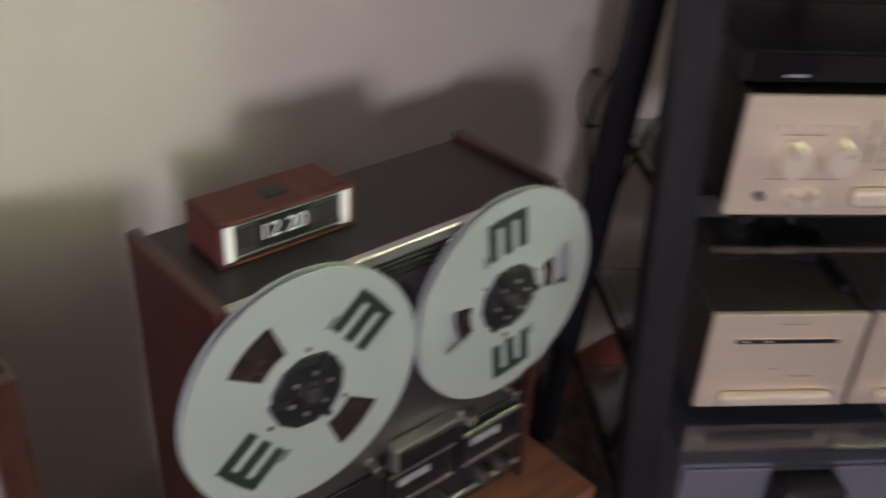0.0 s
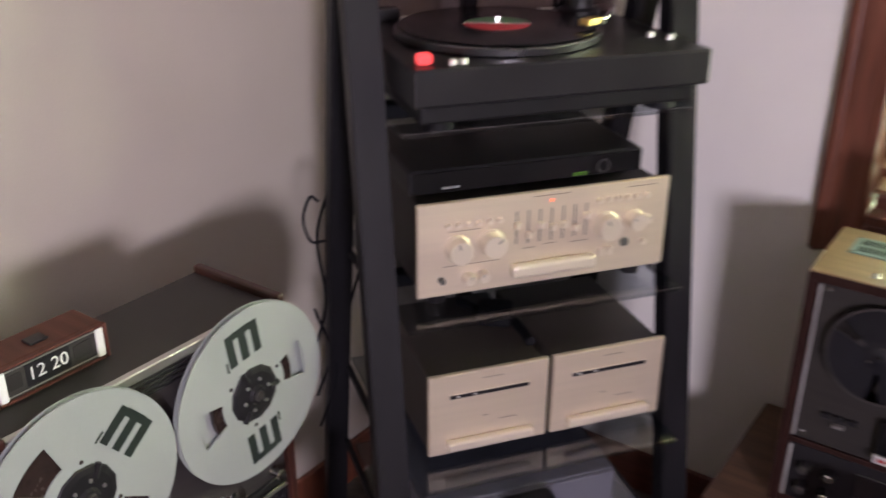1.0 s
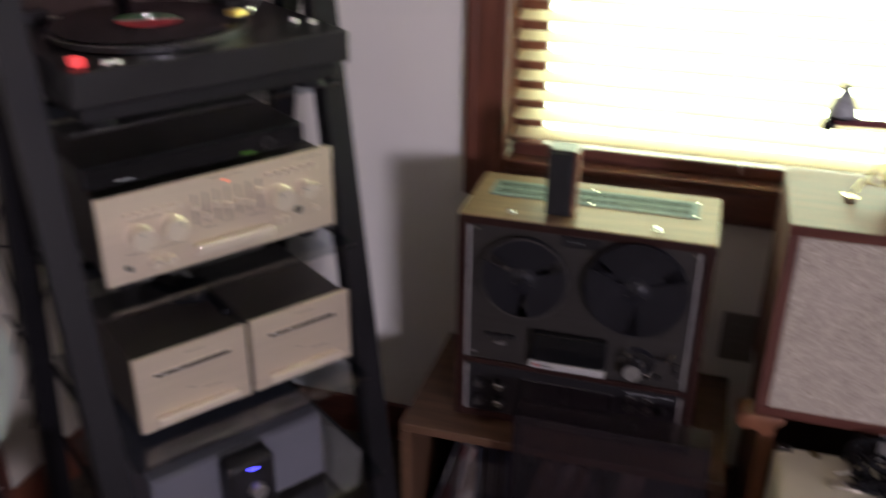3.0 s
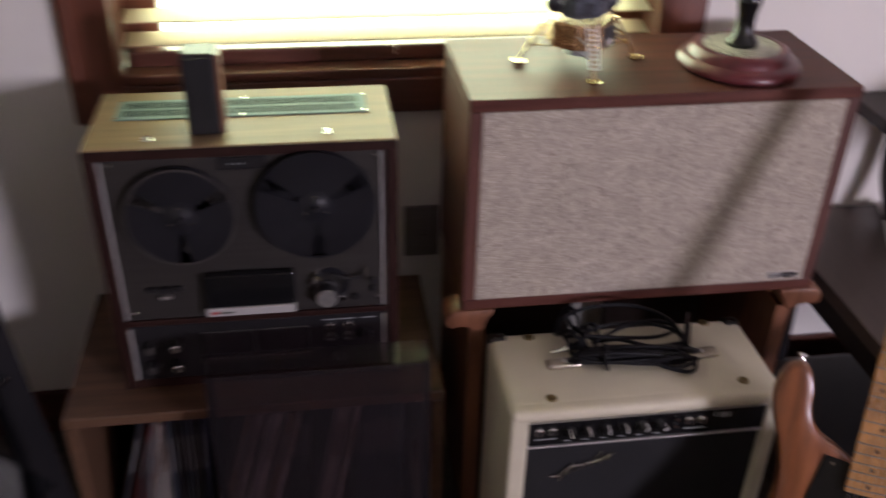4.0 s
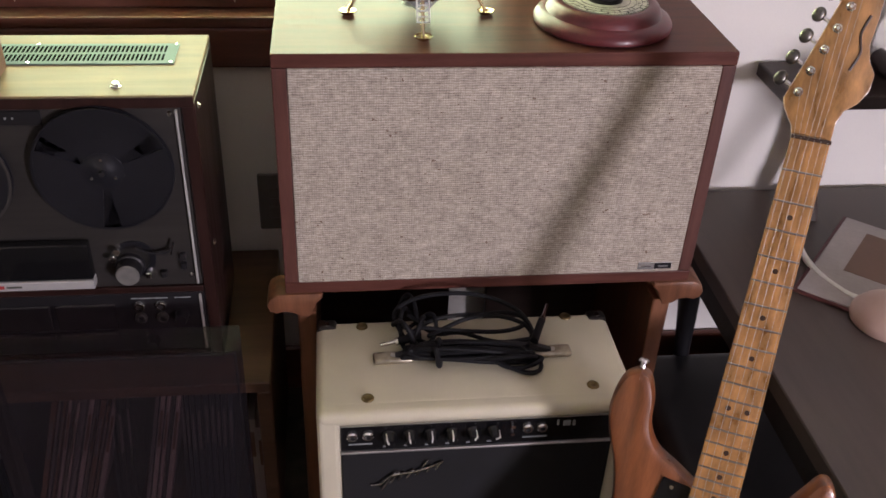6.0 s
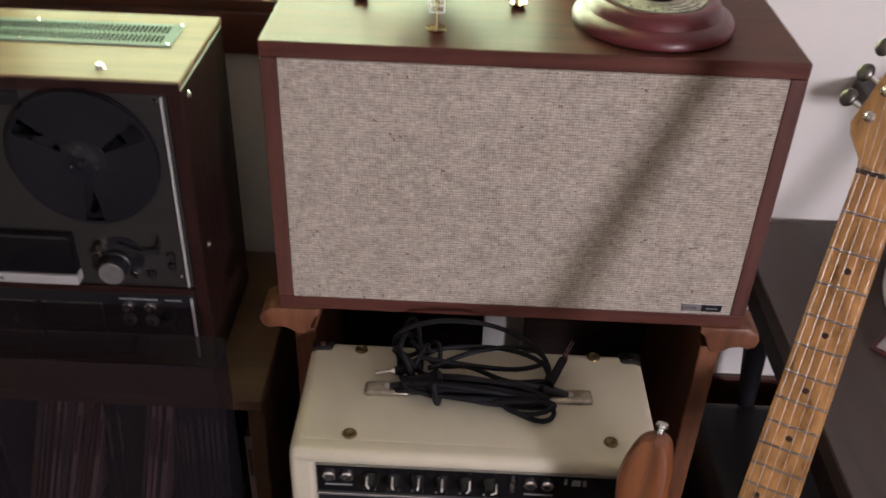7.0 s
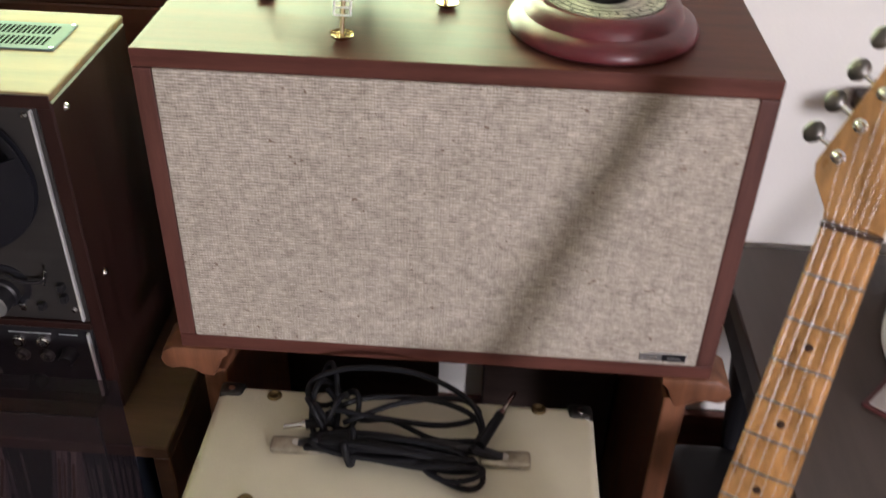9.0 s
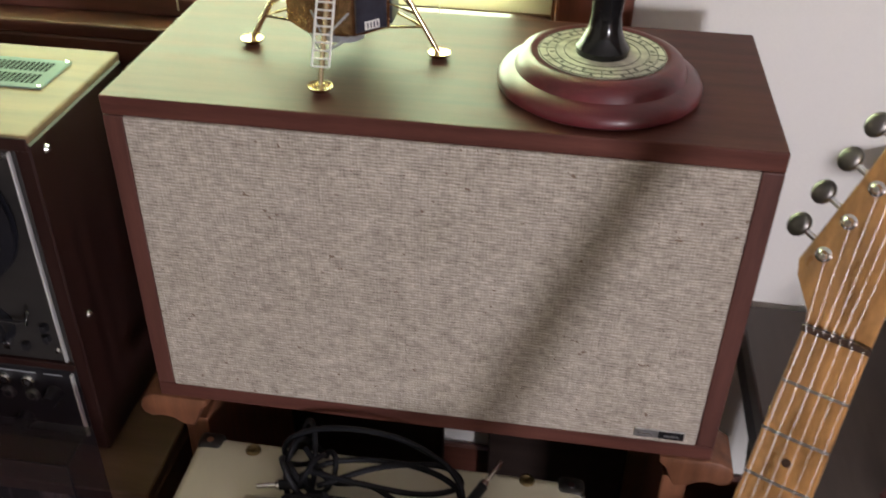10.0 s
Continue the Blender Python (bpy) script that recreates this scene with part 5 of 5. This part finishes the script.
def big_reel(y, z, turn, pack):
    """A 27 cm metal reel: two flanges with windows and printed bars, the tape between them, a black hub."""
    m = pose(0.178, y, z) @ Matrix(((0, 0, 1, 0), (1, 0, 0, 0), (0, 1, 0, 0), (0, 0, 0, 1))) @ pose(0, 0, 0, 0, 0, turn)
    R = 0.1335
    reel = part("reel", lathe(bmesh.new(), [(0.02, 0), (R, 0), (R, 0.0012), (0.02, 0.0012), (0.02, 0)], m, 72), REELALU, RD, "silver metal tape reel with dark printed bars", True)
    part("tape_pack", lathe(bmesh.new(), [(0.03, 0.0014), (pack, 0.0014), (pack, 0.0086), (0.03, 0.0086), (0.03, 0.0014)], m, 72), TAPE, reel, "brown tape pack", True)
    bm, seg = bmesh.new(), 144
    rings = (0.024, 0.058, 0.1, R)
    grid = [[[bm.verts.new(m @ Vector((r * math.cos(2 * math.pi * k / seg), r * math.sin(2 * math.pi * k / seg), zz))) for k in range(seg)] for r in rings] for zz in (0.0088, 0.0102)]
    window = {k % seg for c in (36, 108) for k in range(c - 7, c + 7)}
    for i in range(3):
        for k in range(seg):
            j = (k + 1) % seg
            if i == 1 and k in window:
                for e0, cond in (((i, k), (k - 1) % seg not in window), ((i, j), (k + 1) % seg not in window)):
                    if cond:
                        q = e0[1]
                        bm.faces.new((grid[0][1][q], grid[0][2][q], grid[1][2][q], grid[1][1][q]))
                for rr in (1, 2):
                    bm.faces.new((grid[0][rr][k], grid[0][rr][j], grid[1][rr][j], grid[1][rr][k]))
                continue
            for g, flip in ((grid[0], True), (grid[1], False)):
                f = (g[i][k], g[i][j], g[i + 1][j], g[i + 1][k])
                bm.faces.new(f[::-1] if flip else f)
    for rr in (0, 3):
        for k in range(seg):
            j = (k + 1) % seg
            bm.faces.new((grid[0][rr][k], grid[0][rr][j], grid[1][rr][j], grid[1][rr][k]))
    bmesh.ops.recalc_face_normals(bm, faces=bm.faces)
    fl = part("front_flange", bm, REELALU, reel)
    for side in (0, 180):
        a = m @ pose(0, 0, 0, 0, 0, side)
        for v in (-0.0225, 0.0, 0.0225):
            part("printed_bar", box(bmesh.new(), 0.061, 0.111 if v else 0.104, v - 0.0066, v + 0.0066, 0.0101, 0.0106, 0, 1, a), INK2, fl)
        part("printed_bar", box(bmesh.new(), 0.101, 0.112, -0.0165, 0.0165, 0.0101, 0.01055, 0, 1, a), INK2, fl)
        part("printed_bar", box(bmesh.new(), 0.058, 0.074, 0.032, 0.035, 0.0101, 0.0106, 0, 1, a), INK2, fl)
    hub = part("hub", lathe(bmesh.new(), [(0, 0.02), (0.012, 0.02), (0.015, 0.016), (0.034, 0.0145), (0.041, 0.0125), (0.043, 0.0103), (0.024, 0.0085), (0, 0.0085)], m, 12), BLACK, reel, "black hub clamp")
    for k in range(6):
        a = radians(60 * k + 35)
        part("hub_stud", rod(bmesh.new(), m @ Vector((0.023 * math.cos(a), 0.023 * math.sin(a), 0.0145)), m @ Vector((0.023 * math.cos(a), 0.023 * math.sin(a), 0.0172)), 0.003, 0.0022, 10), BRUSHED, hub)
    part("hub_cap", rod(bmesh.new(), m @ Vector((0, 0, 0.019)), m @ Vector((0, 0, 0.0225)), 0.009, 0.0075, 20), GUNMETAL, hub)
    for k in range(3):
        a = radians(120 * k + 20)
        p = m @ Vector((0.026 * math.cos(a), 0.026 * math.sin(a), 0.0125))
        q = m @ Vector((0.044 * math.cos(a), 0.044 * math.sin(a), 0.0125))
        part("hub_lug", rod(bmesh.new(), p, q, 0.0055, 0.004, 8), BLACK, hub)
        s = m @ Vector((0.05 * math.cos(a + 0.5), 0.05 * math.sin(a + 0.5), 0.0102))
        part("flange_screw", rod(bmesh.new(), s, m @ Vector((0.05 * math.cos(a + 0.5), 0.05 * math.sin(a + 0.5), 0.0118)), 0.003, seg=10), CHROME, fl)


INK2 = mat("black_print", (0.02, 0.03, 0.025), 0.45, vary=0.1)
big_reel(0.085, 0.335, 40, 0.115)
big_reel(0.357, 0.335, 98, 0.074)

CL = thing("flip_clock", "small wooden flip clock reading 12 20 on the tape deck", "clock", pose(-1.222, -0.845, 0.7955, 0, 0, 0))
WHITEP = mat("white_numerals", (0.85, 0.85, 0.82), 0.5, vary=0.03)
part("case", B(-0.065, -0.004, -0.077, 0.077, 0.002, 0.05, 0.004, 3), WALNUT, CL)
for y in (-0.077, 0.0725):
    part("case_rim", B(-0.006, 0.002, y, y + 0.0045, 0.002, 0.05, 0.001), WALNUT, CL)
for z in (0.002, 0.0465):
    part("case_rim", B(-0.006, 0.002, -0.072, 0.072, z, z + 0.0035, 0.001), WALNUT, CL)
dsp = part("front", B(-0.005, -0.002, -0.072, 0.072, 0.006, 0.046), GUNMETAL, CL, "grey clock front")
part("flap_window", B(-0.0022, -0.0012, -0.035, 0.024, 0.012, 0.041), BLACK, dsp)
for y in (-0.0715, 0.0605):
    part("end_light", B(-0.0022, 0.0015, y, y + 0.011, 0.0065, 0.0455, 0.001), WHITEP, dsp, "pale end strip")
for y0, y1 in ((-0.058, -0.04), (0.03, 0.055)):
    part("trim_bar", B(-0.0022, -0.001, y0, y1, 0.017, 0.037), CHARCOAL, dsp)
for z in (0.0085, 0.0425):
    part("trim_line", B(-0.0022, -0.0008, -0.06, 0.06, z, z + 0.0012), BRUSHED, dsp)
txt = bpy.data.curves.new("numerals", "FONT")
txt.body, txt.size, txt.align_x, txt.align_y, txt.extrude = "12 20", 0.024, "CENTER", "CENTER", 0.0002
tmp = new("numerals_text", txt)
me = bpy.data.meshes.new_from_object(tmp.evaluated_get(bpy.context.evaluated_depsgraph_get()))
bpy.data.objects.remove(tmp)
me.materials.clear()
me.materials.append(WHITEP)
num = new("numerals", me)
num.parent = dsp
num.matrix_local = Matrix(((0, 0, 1, -0.0009), (1, 0, 0, -0.0055), (0, 1, 0, 0.0265), (0, 0, 0, 1)))
tagged(num, "white numerals 12 20")
part("alarm_button", B(-0.04, -0.02, -0.012, 0.012, 0.05, 0.053, 0.001), BLACK, CL)

FS = thing("floor_speaker", "wooden floor speaker with cream grille cloth beside the table", "speaker", pose(-1.39, -1.487, 0))
part("cabinet", B(0, 0.2, 0, 0.36, 0.0, 0.80, 0.004, 2), TEAK, FS)
for y in (0, 0.333):
    part("frame_stile", B(0.2005, 0.215, y, y + 0.027, 0.001, 0.799, 0.002), TEAK, FS)
part("frame_rail", B(0.2005, 0.215, 0.0275, 0.3325, 0.772, 0.799, 0.002), TEAK, FS)
part("grille", B(0.2005, 0.208, 0.0275, 0.3325, 0.02, 0.7715, 0.001), LINEN, FS, "cream grille cloth")

# ---- electric guitar ----
MAPLE = mat("amber_maple", (0.50, 0.25, 0.085), 0.3, vary=0.34, scale=22, fine=160, stretch=(3, 1, 3), bump=0.03, coat=0.5)
GBODY = mat("worn_brown_body", (0.26, 0.085, 0.03), 0.32, vary=0.3, scale=7, fine=80, stretch=(8, 1, 8), bump=0.05, coat=0.3)
ac, nk = Vector((0.907, -0.42, -0.027)).normalized(), Vector((0.189, 0.351, 0.917)).normalized()
ac = (ac - nk * ac.dot(nk)).normalized()
fa = ac.cross(nk)
GM = Matrix.Translation((0.58, -0.23, 0.849)) @ Matrix((ac, nk, fa)).transposed().to_4x4()
GT = thing("electric_guitar", "worn brown electric guitar with maple neck leaning on its stand", "guitar", GM)
SC = 0.667
fret = lambda k: SC * (1 - 2 ** (-k / 12))
half = lambda y: 0.021 + (0.0285 - 0.021) * y / 0.475
bm = bmesh.new()
secs = []
for y in (0.0, 0.1, 0.2, 0.3, 0.4, 0.476):
    w = half(y)
    secs.append([bm.verts.new((x * w, -y, z)) for x, z in ((-1, -0.002), (-0.96, -0.0004), (0, 0.0012), (0.96, -0.0004), (1, -0.002), (0.9, -0.014), (0.5, -0.021), (0, -0.023), (-0.5, -0.021), (-0.9, -0.014))])
for a, c in zip(secs, secs[1:]):
    for k in range(10):
        bm.faces.new((a[k], a[(k + 1) % 10], c[(k + 1) % 10], c[k]))
bm.faces.new(secs[0]), bm.faces.new(secs[-1][::-1])
bmesh.ops.recalc_face_normals(bm, faces=bm.faces)
neck = part("neck", bm, MAPLE, GT, "amber lacquered maple neck", True)
FRETWIRE = mat("worn_fret_wire", (0.26, 0.24, 0.22), 0.4, metal=0.8, vary=0.2)
for k in range(1, 22):
    y = fret(k)
    part("fret", tube(bmesh.new(), [(-half(y), -y, -0.0004), (0, -y, 0.0012), (half(y), -y, -0.0004)], 0.0012, 6, 3), FRETWIRE, neck)
DOT = mat("dark_inlay", (0.05, 0.025, 0.015), 0.4)
for k in (3, 5, 7, 9, 12, 15, 17, 19, 21):
    y = (fret(k) + fret(k - 1)) / 2
    for x in ((-0.011, 0.011) if k == 12 else (0.0,)):
        part("inlay_dot", rod(bmesh.new(), (x, -y, 0.0002), (x, -y, 0.0016), 0.0032, seg=14), DOT, neck)
part("nut", box(bmesh.new(), -0.0215, 0.0215, -0.002, 0.0025, -0.004, 0.0035, 0.0006), DOT, neck, "dark nut")
head = [(-0.021, 0.002), (0.021, 0.002), (0.0215, 0.022), (0.026, 0.036), (0.038, 0.047), (0.046, 0.062), (0.0465, 0.08), (0.038, 0.094), (0.034, 0.11), (0.036, 0.135), (0.036, 0.16), (0.030, 0.178), (0.02, 0.186), (0.008, 0.184), (0.0, 0.172), (-0.005, 0.155), (-0.012, 0.13), (-0.019, 0.105), (-0.0265, 0.08), (-0.034, 0.055), (-0.0385, 0.04), (-0.036, 0.03), (-0.028, 0.018), (-0.0225, 0.01)]
hs = part("headstock", slab(bmesh.new(), head, -0.0165, -0.003, Matrix(), 0.002), MAPLE, GT, "maple headstock with six tuners", True)
part("headstock_mark", tube(bmesh.new(), [(0.02, 0.08, -0.0028), (0.026, 0.1, -0.0028), (0.022, 0.12, -0.0028), (0.027, 0.14, -0.0028)], 0.0016, 6), DOT, hs, "worn dark marking")
STRINGS = mat("wound_steel", (0.45, 0.43, 0.4), 0.4, metal=0.9, vary=0.05, bump=0)
TUNER = mat("dull_tuner_metal", (0.17, 0.16, 0.145), 0.32, metal=0.9, vary=0.2, scale=60)
posts = [(-0.0255, 0.048), (-0.0185, 0.0725), (-0.0105, 0.097), (-0.003, 0.1215), (0.0045, 0.146), (0.012, 0.17)]
for x, y in posts:
    tn = part("tuner_post", lathe(bmesh.new(), [(0, 0.007), (0.002, 0.007), (0.0024, 0.0025), (0.0036, 0.001), (0.0052, 0), (0, -0.001)], pose(x, y, -0.003), 16), CHROME, hs, "", True)
    part("tuner_shaft", rod(bmesh.new(), (x - 0.008, y + 0.006, -0.013), (x - 0.0165, y + 0.0099, -0.013), 0.0022, seg=10), CHROME, tn)
    knob_bm = bmesh.new()
    bmesh.ops.create_uvsphere(knob_bm, u_segments=16, v_segments=10, radius=1.0, matrix=pose(x - 0.0212, y + 0.0122, -0.013, 0, 0, -26) @ Matrix.Diagonal((0.0072, 0.0088, 0.0044, 1)))
    part("tuner_button", knob_bm, TUNER, tn, "dull grey metal tuner button", True)
    part("string", rod(bmesh.new(), (x * 0.72 - 0.0005, 0.001, 0.0042), (x + 0.002, y - 0.001, 0.001), 0.0002, seg=6), STRINGS, GT)
for k in range(6):
    x0, x1 = -0.0178 + 0.0071 * k, -0.026 + 0.0104 * k
    part("string", rod(bmesh.new(), (x0, 0, 0.0042), (x1, -0.667, 0.008), 0.00026 if k < 3 else 0.0002, seg=6), STRINGS, GT)
outline = [(-0.118, -0.311), (-0.104, -0.318), (-0.094, -0.345), (-0.09, -0.38), (-0.075, -0.405), (-0.05, -0.42), (-0.03, -0.432), (0.03, -0.47), (0.055, -0.462), (0.08, -0.44), (0.1, -0.41), (0.115, -0.388), (0.13, -0.392), (0.137, -0.42), (0.13, -0.47), (0.118, -0.52), (0.122, -0.57), (0.145, -0.63), (0.158, -0.69), (0.15, -0.75), (0.11, -0.795), (0.05, -0.812), (-0.03, -0.808), (-0.1, -0.785), (-0.145, -0.735), (-0.155, -0.67), (-0.14, -0.6), (-0.122, -0.54), (-0.116, -0.49), (-0.124, -0.44), (-0.14, -0.395), (-0.145, -0.36), (-0.136, -0.325)]
ring = smooth_path([(x, y, 0) for x, y in outline + outline[:1]], 4)[:-1]
body = part("body", slab(bmesh.new(), [(p.x, p.y) for p in ring], -0.054, -0.012, Matrix(), 0.011), GBODY, GT, "worn brown wooden body", True)
pg = [(-0.062, -0.433), (-0.03, -0.437), (0.031, -0.474), (0.06, -0.468), (0.09, -0.44), (0.112, -0.41), (0.12, -0.42), (0.115, -0.48), (0.1, -0.53), (0.105, -0.6), (0.12, -0.66), (0.1, -0.68), (0.05, -0.62), (0.0, -0.6), (-0.05, -0.6), (-0.07, -0.56), (-0.075, -0.5)]
part("pickguard", slab(bmesh.new(), pg, -0.0118, -0.0095), GLOSSBLACK, body, "black pickguard")
for y in (0.52, 0.56, 0.6):
    part("pickup", box(bmesh.new(), -0.034, 0.034, -0.008, 0.008, -0.0095, 0.001, 0.003, 2, pose(0, -y, 0)), BLACK, body)
part("bridge", box(bmesh.new(), -0.036, 0.036, -0.02, 0.01, -0.0118, 0.004, 0.002, 1, pose(0, -0.667, 0)), CHROME, body)
part("strap_button", lathe(bmesh.new(), [(0, 0.012), (0.006, 0.012), (0.007, 0.009), (0.0035, 0.007), (0.004, 0), (0, 0)], pose(-0.117, -0.313, -0.033) @ pose(0, 0, 0, -90, 0, 0), 16), CHROME, GT, "chrome strap button", True)
part("pickguard_screw", rod(bmesh.new(), (-0.05, -0.443, -0.0097), (-0.05, -0.443, -0.0085), 0.0025, seg=10), CHROME, body)
GS = thing("guitar_stand", "low black tubular stand holding up the guitar", "stand", pose(0.42, -0.52, 0))
for s in (-1, 1):
    part("arm", tube(bmesh.new(), [Vector((0.0, 0.02, 0.02)) + Vector((0.907, -0.42, 0)) * 0.07 * s, Vector((0.02, 0.05, 0.07)) + Vector((0.907, -0.42, 0)) * 0.075 * s, Vector((-0.01, -0.03, 0.095)) + Vector((0.907, -0.42, 0)) * 0.08 * s, Vector((-0.03, -0.065, 0.13)) + Vector((0.907, -0.42, 0)) * 0.08 * s], 0.007, 10), RUBBER, GS, "", True)
    part("leg", tube(bmesh.new(), [Vector((0.09, 0.17, 0.008)) + Vector((0.907, -0.42, 0)) * 0.14 * s, Vector((0.05, 0.09, 0.012)) + Vector((0.907, -0.42, 0)) * 0.1 * s, Vector((0, 0.02, 0.02)) + Vector((0.907, -0.42, 0)) * 0.07 * s], 0.007, 10), RUBBER, GS, "", True)

# ---- desk with its shelf ----
DK = thing("desk", "low dark brown laminate desk against the wall", "desk", pose(0.66, -0.61, 0))
part("top", B(0, 1.1, 0, 0.94, 0.42, 0.45, 0.002), DESK, DK)
part("apron", B(0.004, 0.024, 0.03, 0.93, 0.375, 0.4195, 0.002), BLACKWOOD, DK)
for x, y, lean in ((0.045, 0.86, 0.03), (0.045, 0.08, 0.03), (1.05, 0.86, -0.03), (1.05, 0.08, -0.03)):
    leg = part("leg", rod(bmesh.new(), (x + lean, y, 0.02), (x, y, 0.4195), 0.011, 0.026, 16), BLACKWOOD, DK, "", True)
    part("ferrule", rod(bmesh.new(), (x + lean * 1.05, y, 0), (x + lean, y, 0.0205), 0.01, 0.0115, 16), BRUSHED, leg, "silver foot ferrule", True)
SH = thing("desk_shelf", "dark wooden shelf riser with curved legs standing on the desk", "shelf", pose(0.785, 0.195, 0.4505))
part("board", B(0, 0.7, 0, 0.145, 0.225, 0.25, 0.004, 2), SHELFWOOD, SH)
for x in (0.075, 0.66):
    bm = bmesh.new()
    curve = smooth_path([(0.03, 0.2245, 0), (0.055, 0.18, 0), (0.06, 0.13, 0), (0.045, 0.075, 0), (0.015, 0.03, 0), (0.0, 0.0, 0)], 5)
    left, right = [(p.x, p.y) for p in curve], [(p.x + 0.045, p.y) for p in curve]
    slab(bm, left + right[::-1], 0.02, 0.045, Matrix(((0, 0, 1, x), (1, 0, 0, 0.02), (0, 1, 0, 0), (0, 0, 0, 1))), 0.003)
    part("leg", bm, SHELFWOOD, SH, "", True)
CB = thing("chrome_bowl", "polished chrome bowl standing on the desk shelf", "bowl", pose(1.02, 0.262, 0.7006))
part("bowl", lathe(bmesh.new(), [(0, 0), (0.045, 0), (0.05, 0.005), (0.075, 0.03), (0.082, 0.06), (0.078, 0.09), (0.06, 0.11), (0.056, 0.108), (0.072, 0.088), (0.076, 0.06), (0.07, 0.033), (0.045, 0.01), (0, 0.008)], Matrix(), 40), CHROME, CB, "", True)
PINKP = mat("pinkish_beige_plastic", (0.50, 0.34, 0.29), 0.35, vary=0.06)
DL = thing("desk_lamp", "pinkish beige desk lamp with rounded base on the desk", "lamp", pose(0.888, -0.07, 0.4505))
part("base", lathe(bmesh.new(), [(0, 0), (0.058, 0), (0.06, 0.006), (0.058, 0.014), (0.048, 0.026), (0.03, 0.035), (0.014, 0.039), (0, 0.04)], Matrix(), 40), PINKP, DL, "", True)
part("neck", tube(bmesh.new(), [(0.0, 0, 0.036), (0.012, 0.004, 0.06), (0.035, 0.01, 0.1), (0.06, 0.02, 0.16), (0.1, 0.03, 0.24)], 0.011, 12), PINKP, DL, "", True)
part("shade", lathe(bmesh.new(), [(0.03, 0.05), (0.06, -0.02), (0.062, -0.02), (0.035, 0.055), (0.0, 0.06), (0, 0.055), (0.03, 0.05)], pose(0.12, 0.035, 0.25, 0, 30, 0), 28), PINKP, DL, "", True)
CORD = thing("lamp_cord", "white cord running across the desk to the lamp", "cable", pose(0, 0, 0.4545))
part("cord", tube(bmesh.new(), [(0.91, 0.325, 0.003), (0.885, 0.25, 0.001), (0.835, 0.14, 0.001), (0.828, 0.06, 0.001), (0.848, 0.0, 0.001), (0.868, -0.03, 0.006)], 0.0055, 10), WHITE, CORD, "", True)
MG = thing("magazine", "red-edged magazine lying on the desk", "magazine", pose(0.956, 0.222, 0.4505, 0, 0, -42))
part("cover", B(0, 0.21, 0, -0.28, 0.0, 0.005, 0.001), SLEEVES[1], MG, "red cover")
part("page", B(0.006, 0.208, -0.006, -0.276, 0.005, 0.008, 0.001), SLEEVES[2], MG, "pale printed page")
part("picture", B(0.05, 0.17, -0.04, -0.18, 0.008, 0.0085), SLEEVES[4], MG)
LEATHER = mat("black_leatherette", (0.02, 0.019, 0.02), 0.45, vary=0.25, scale=18, fine=400, bump=0.6)
CS = thing("instrument_case", "black leatherette instrument case lying on the floor by the desk", "case", pose(0.62, -0.42, 0))
part("shell", B(0, 0.42, 0, 0.68, 0.0, 0.13, 0.035, 5), LEATHER, CS, "", True)
part("seam", B(0.002, 0.418, -0.001, 0.681, 0.078, 0.082, 0.001), BLACK, CS)
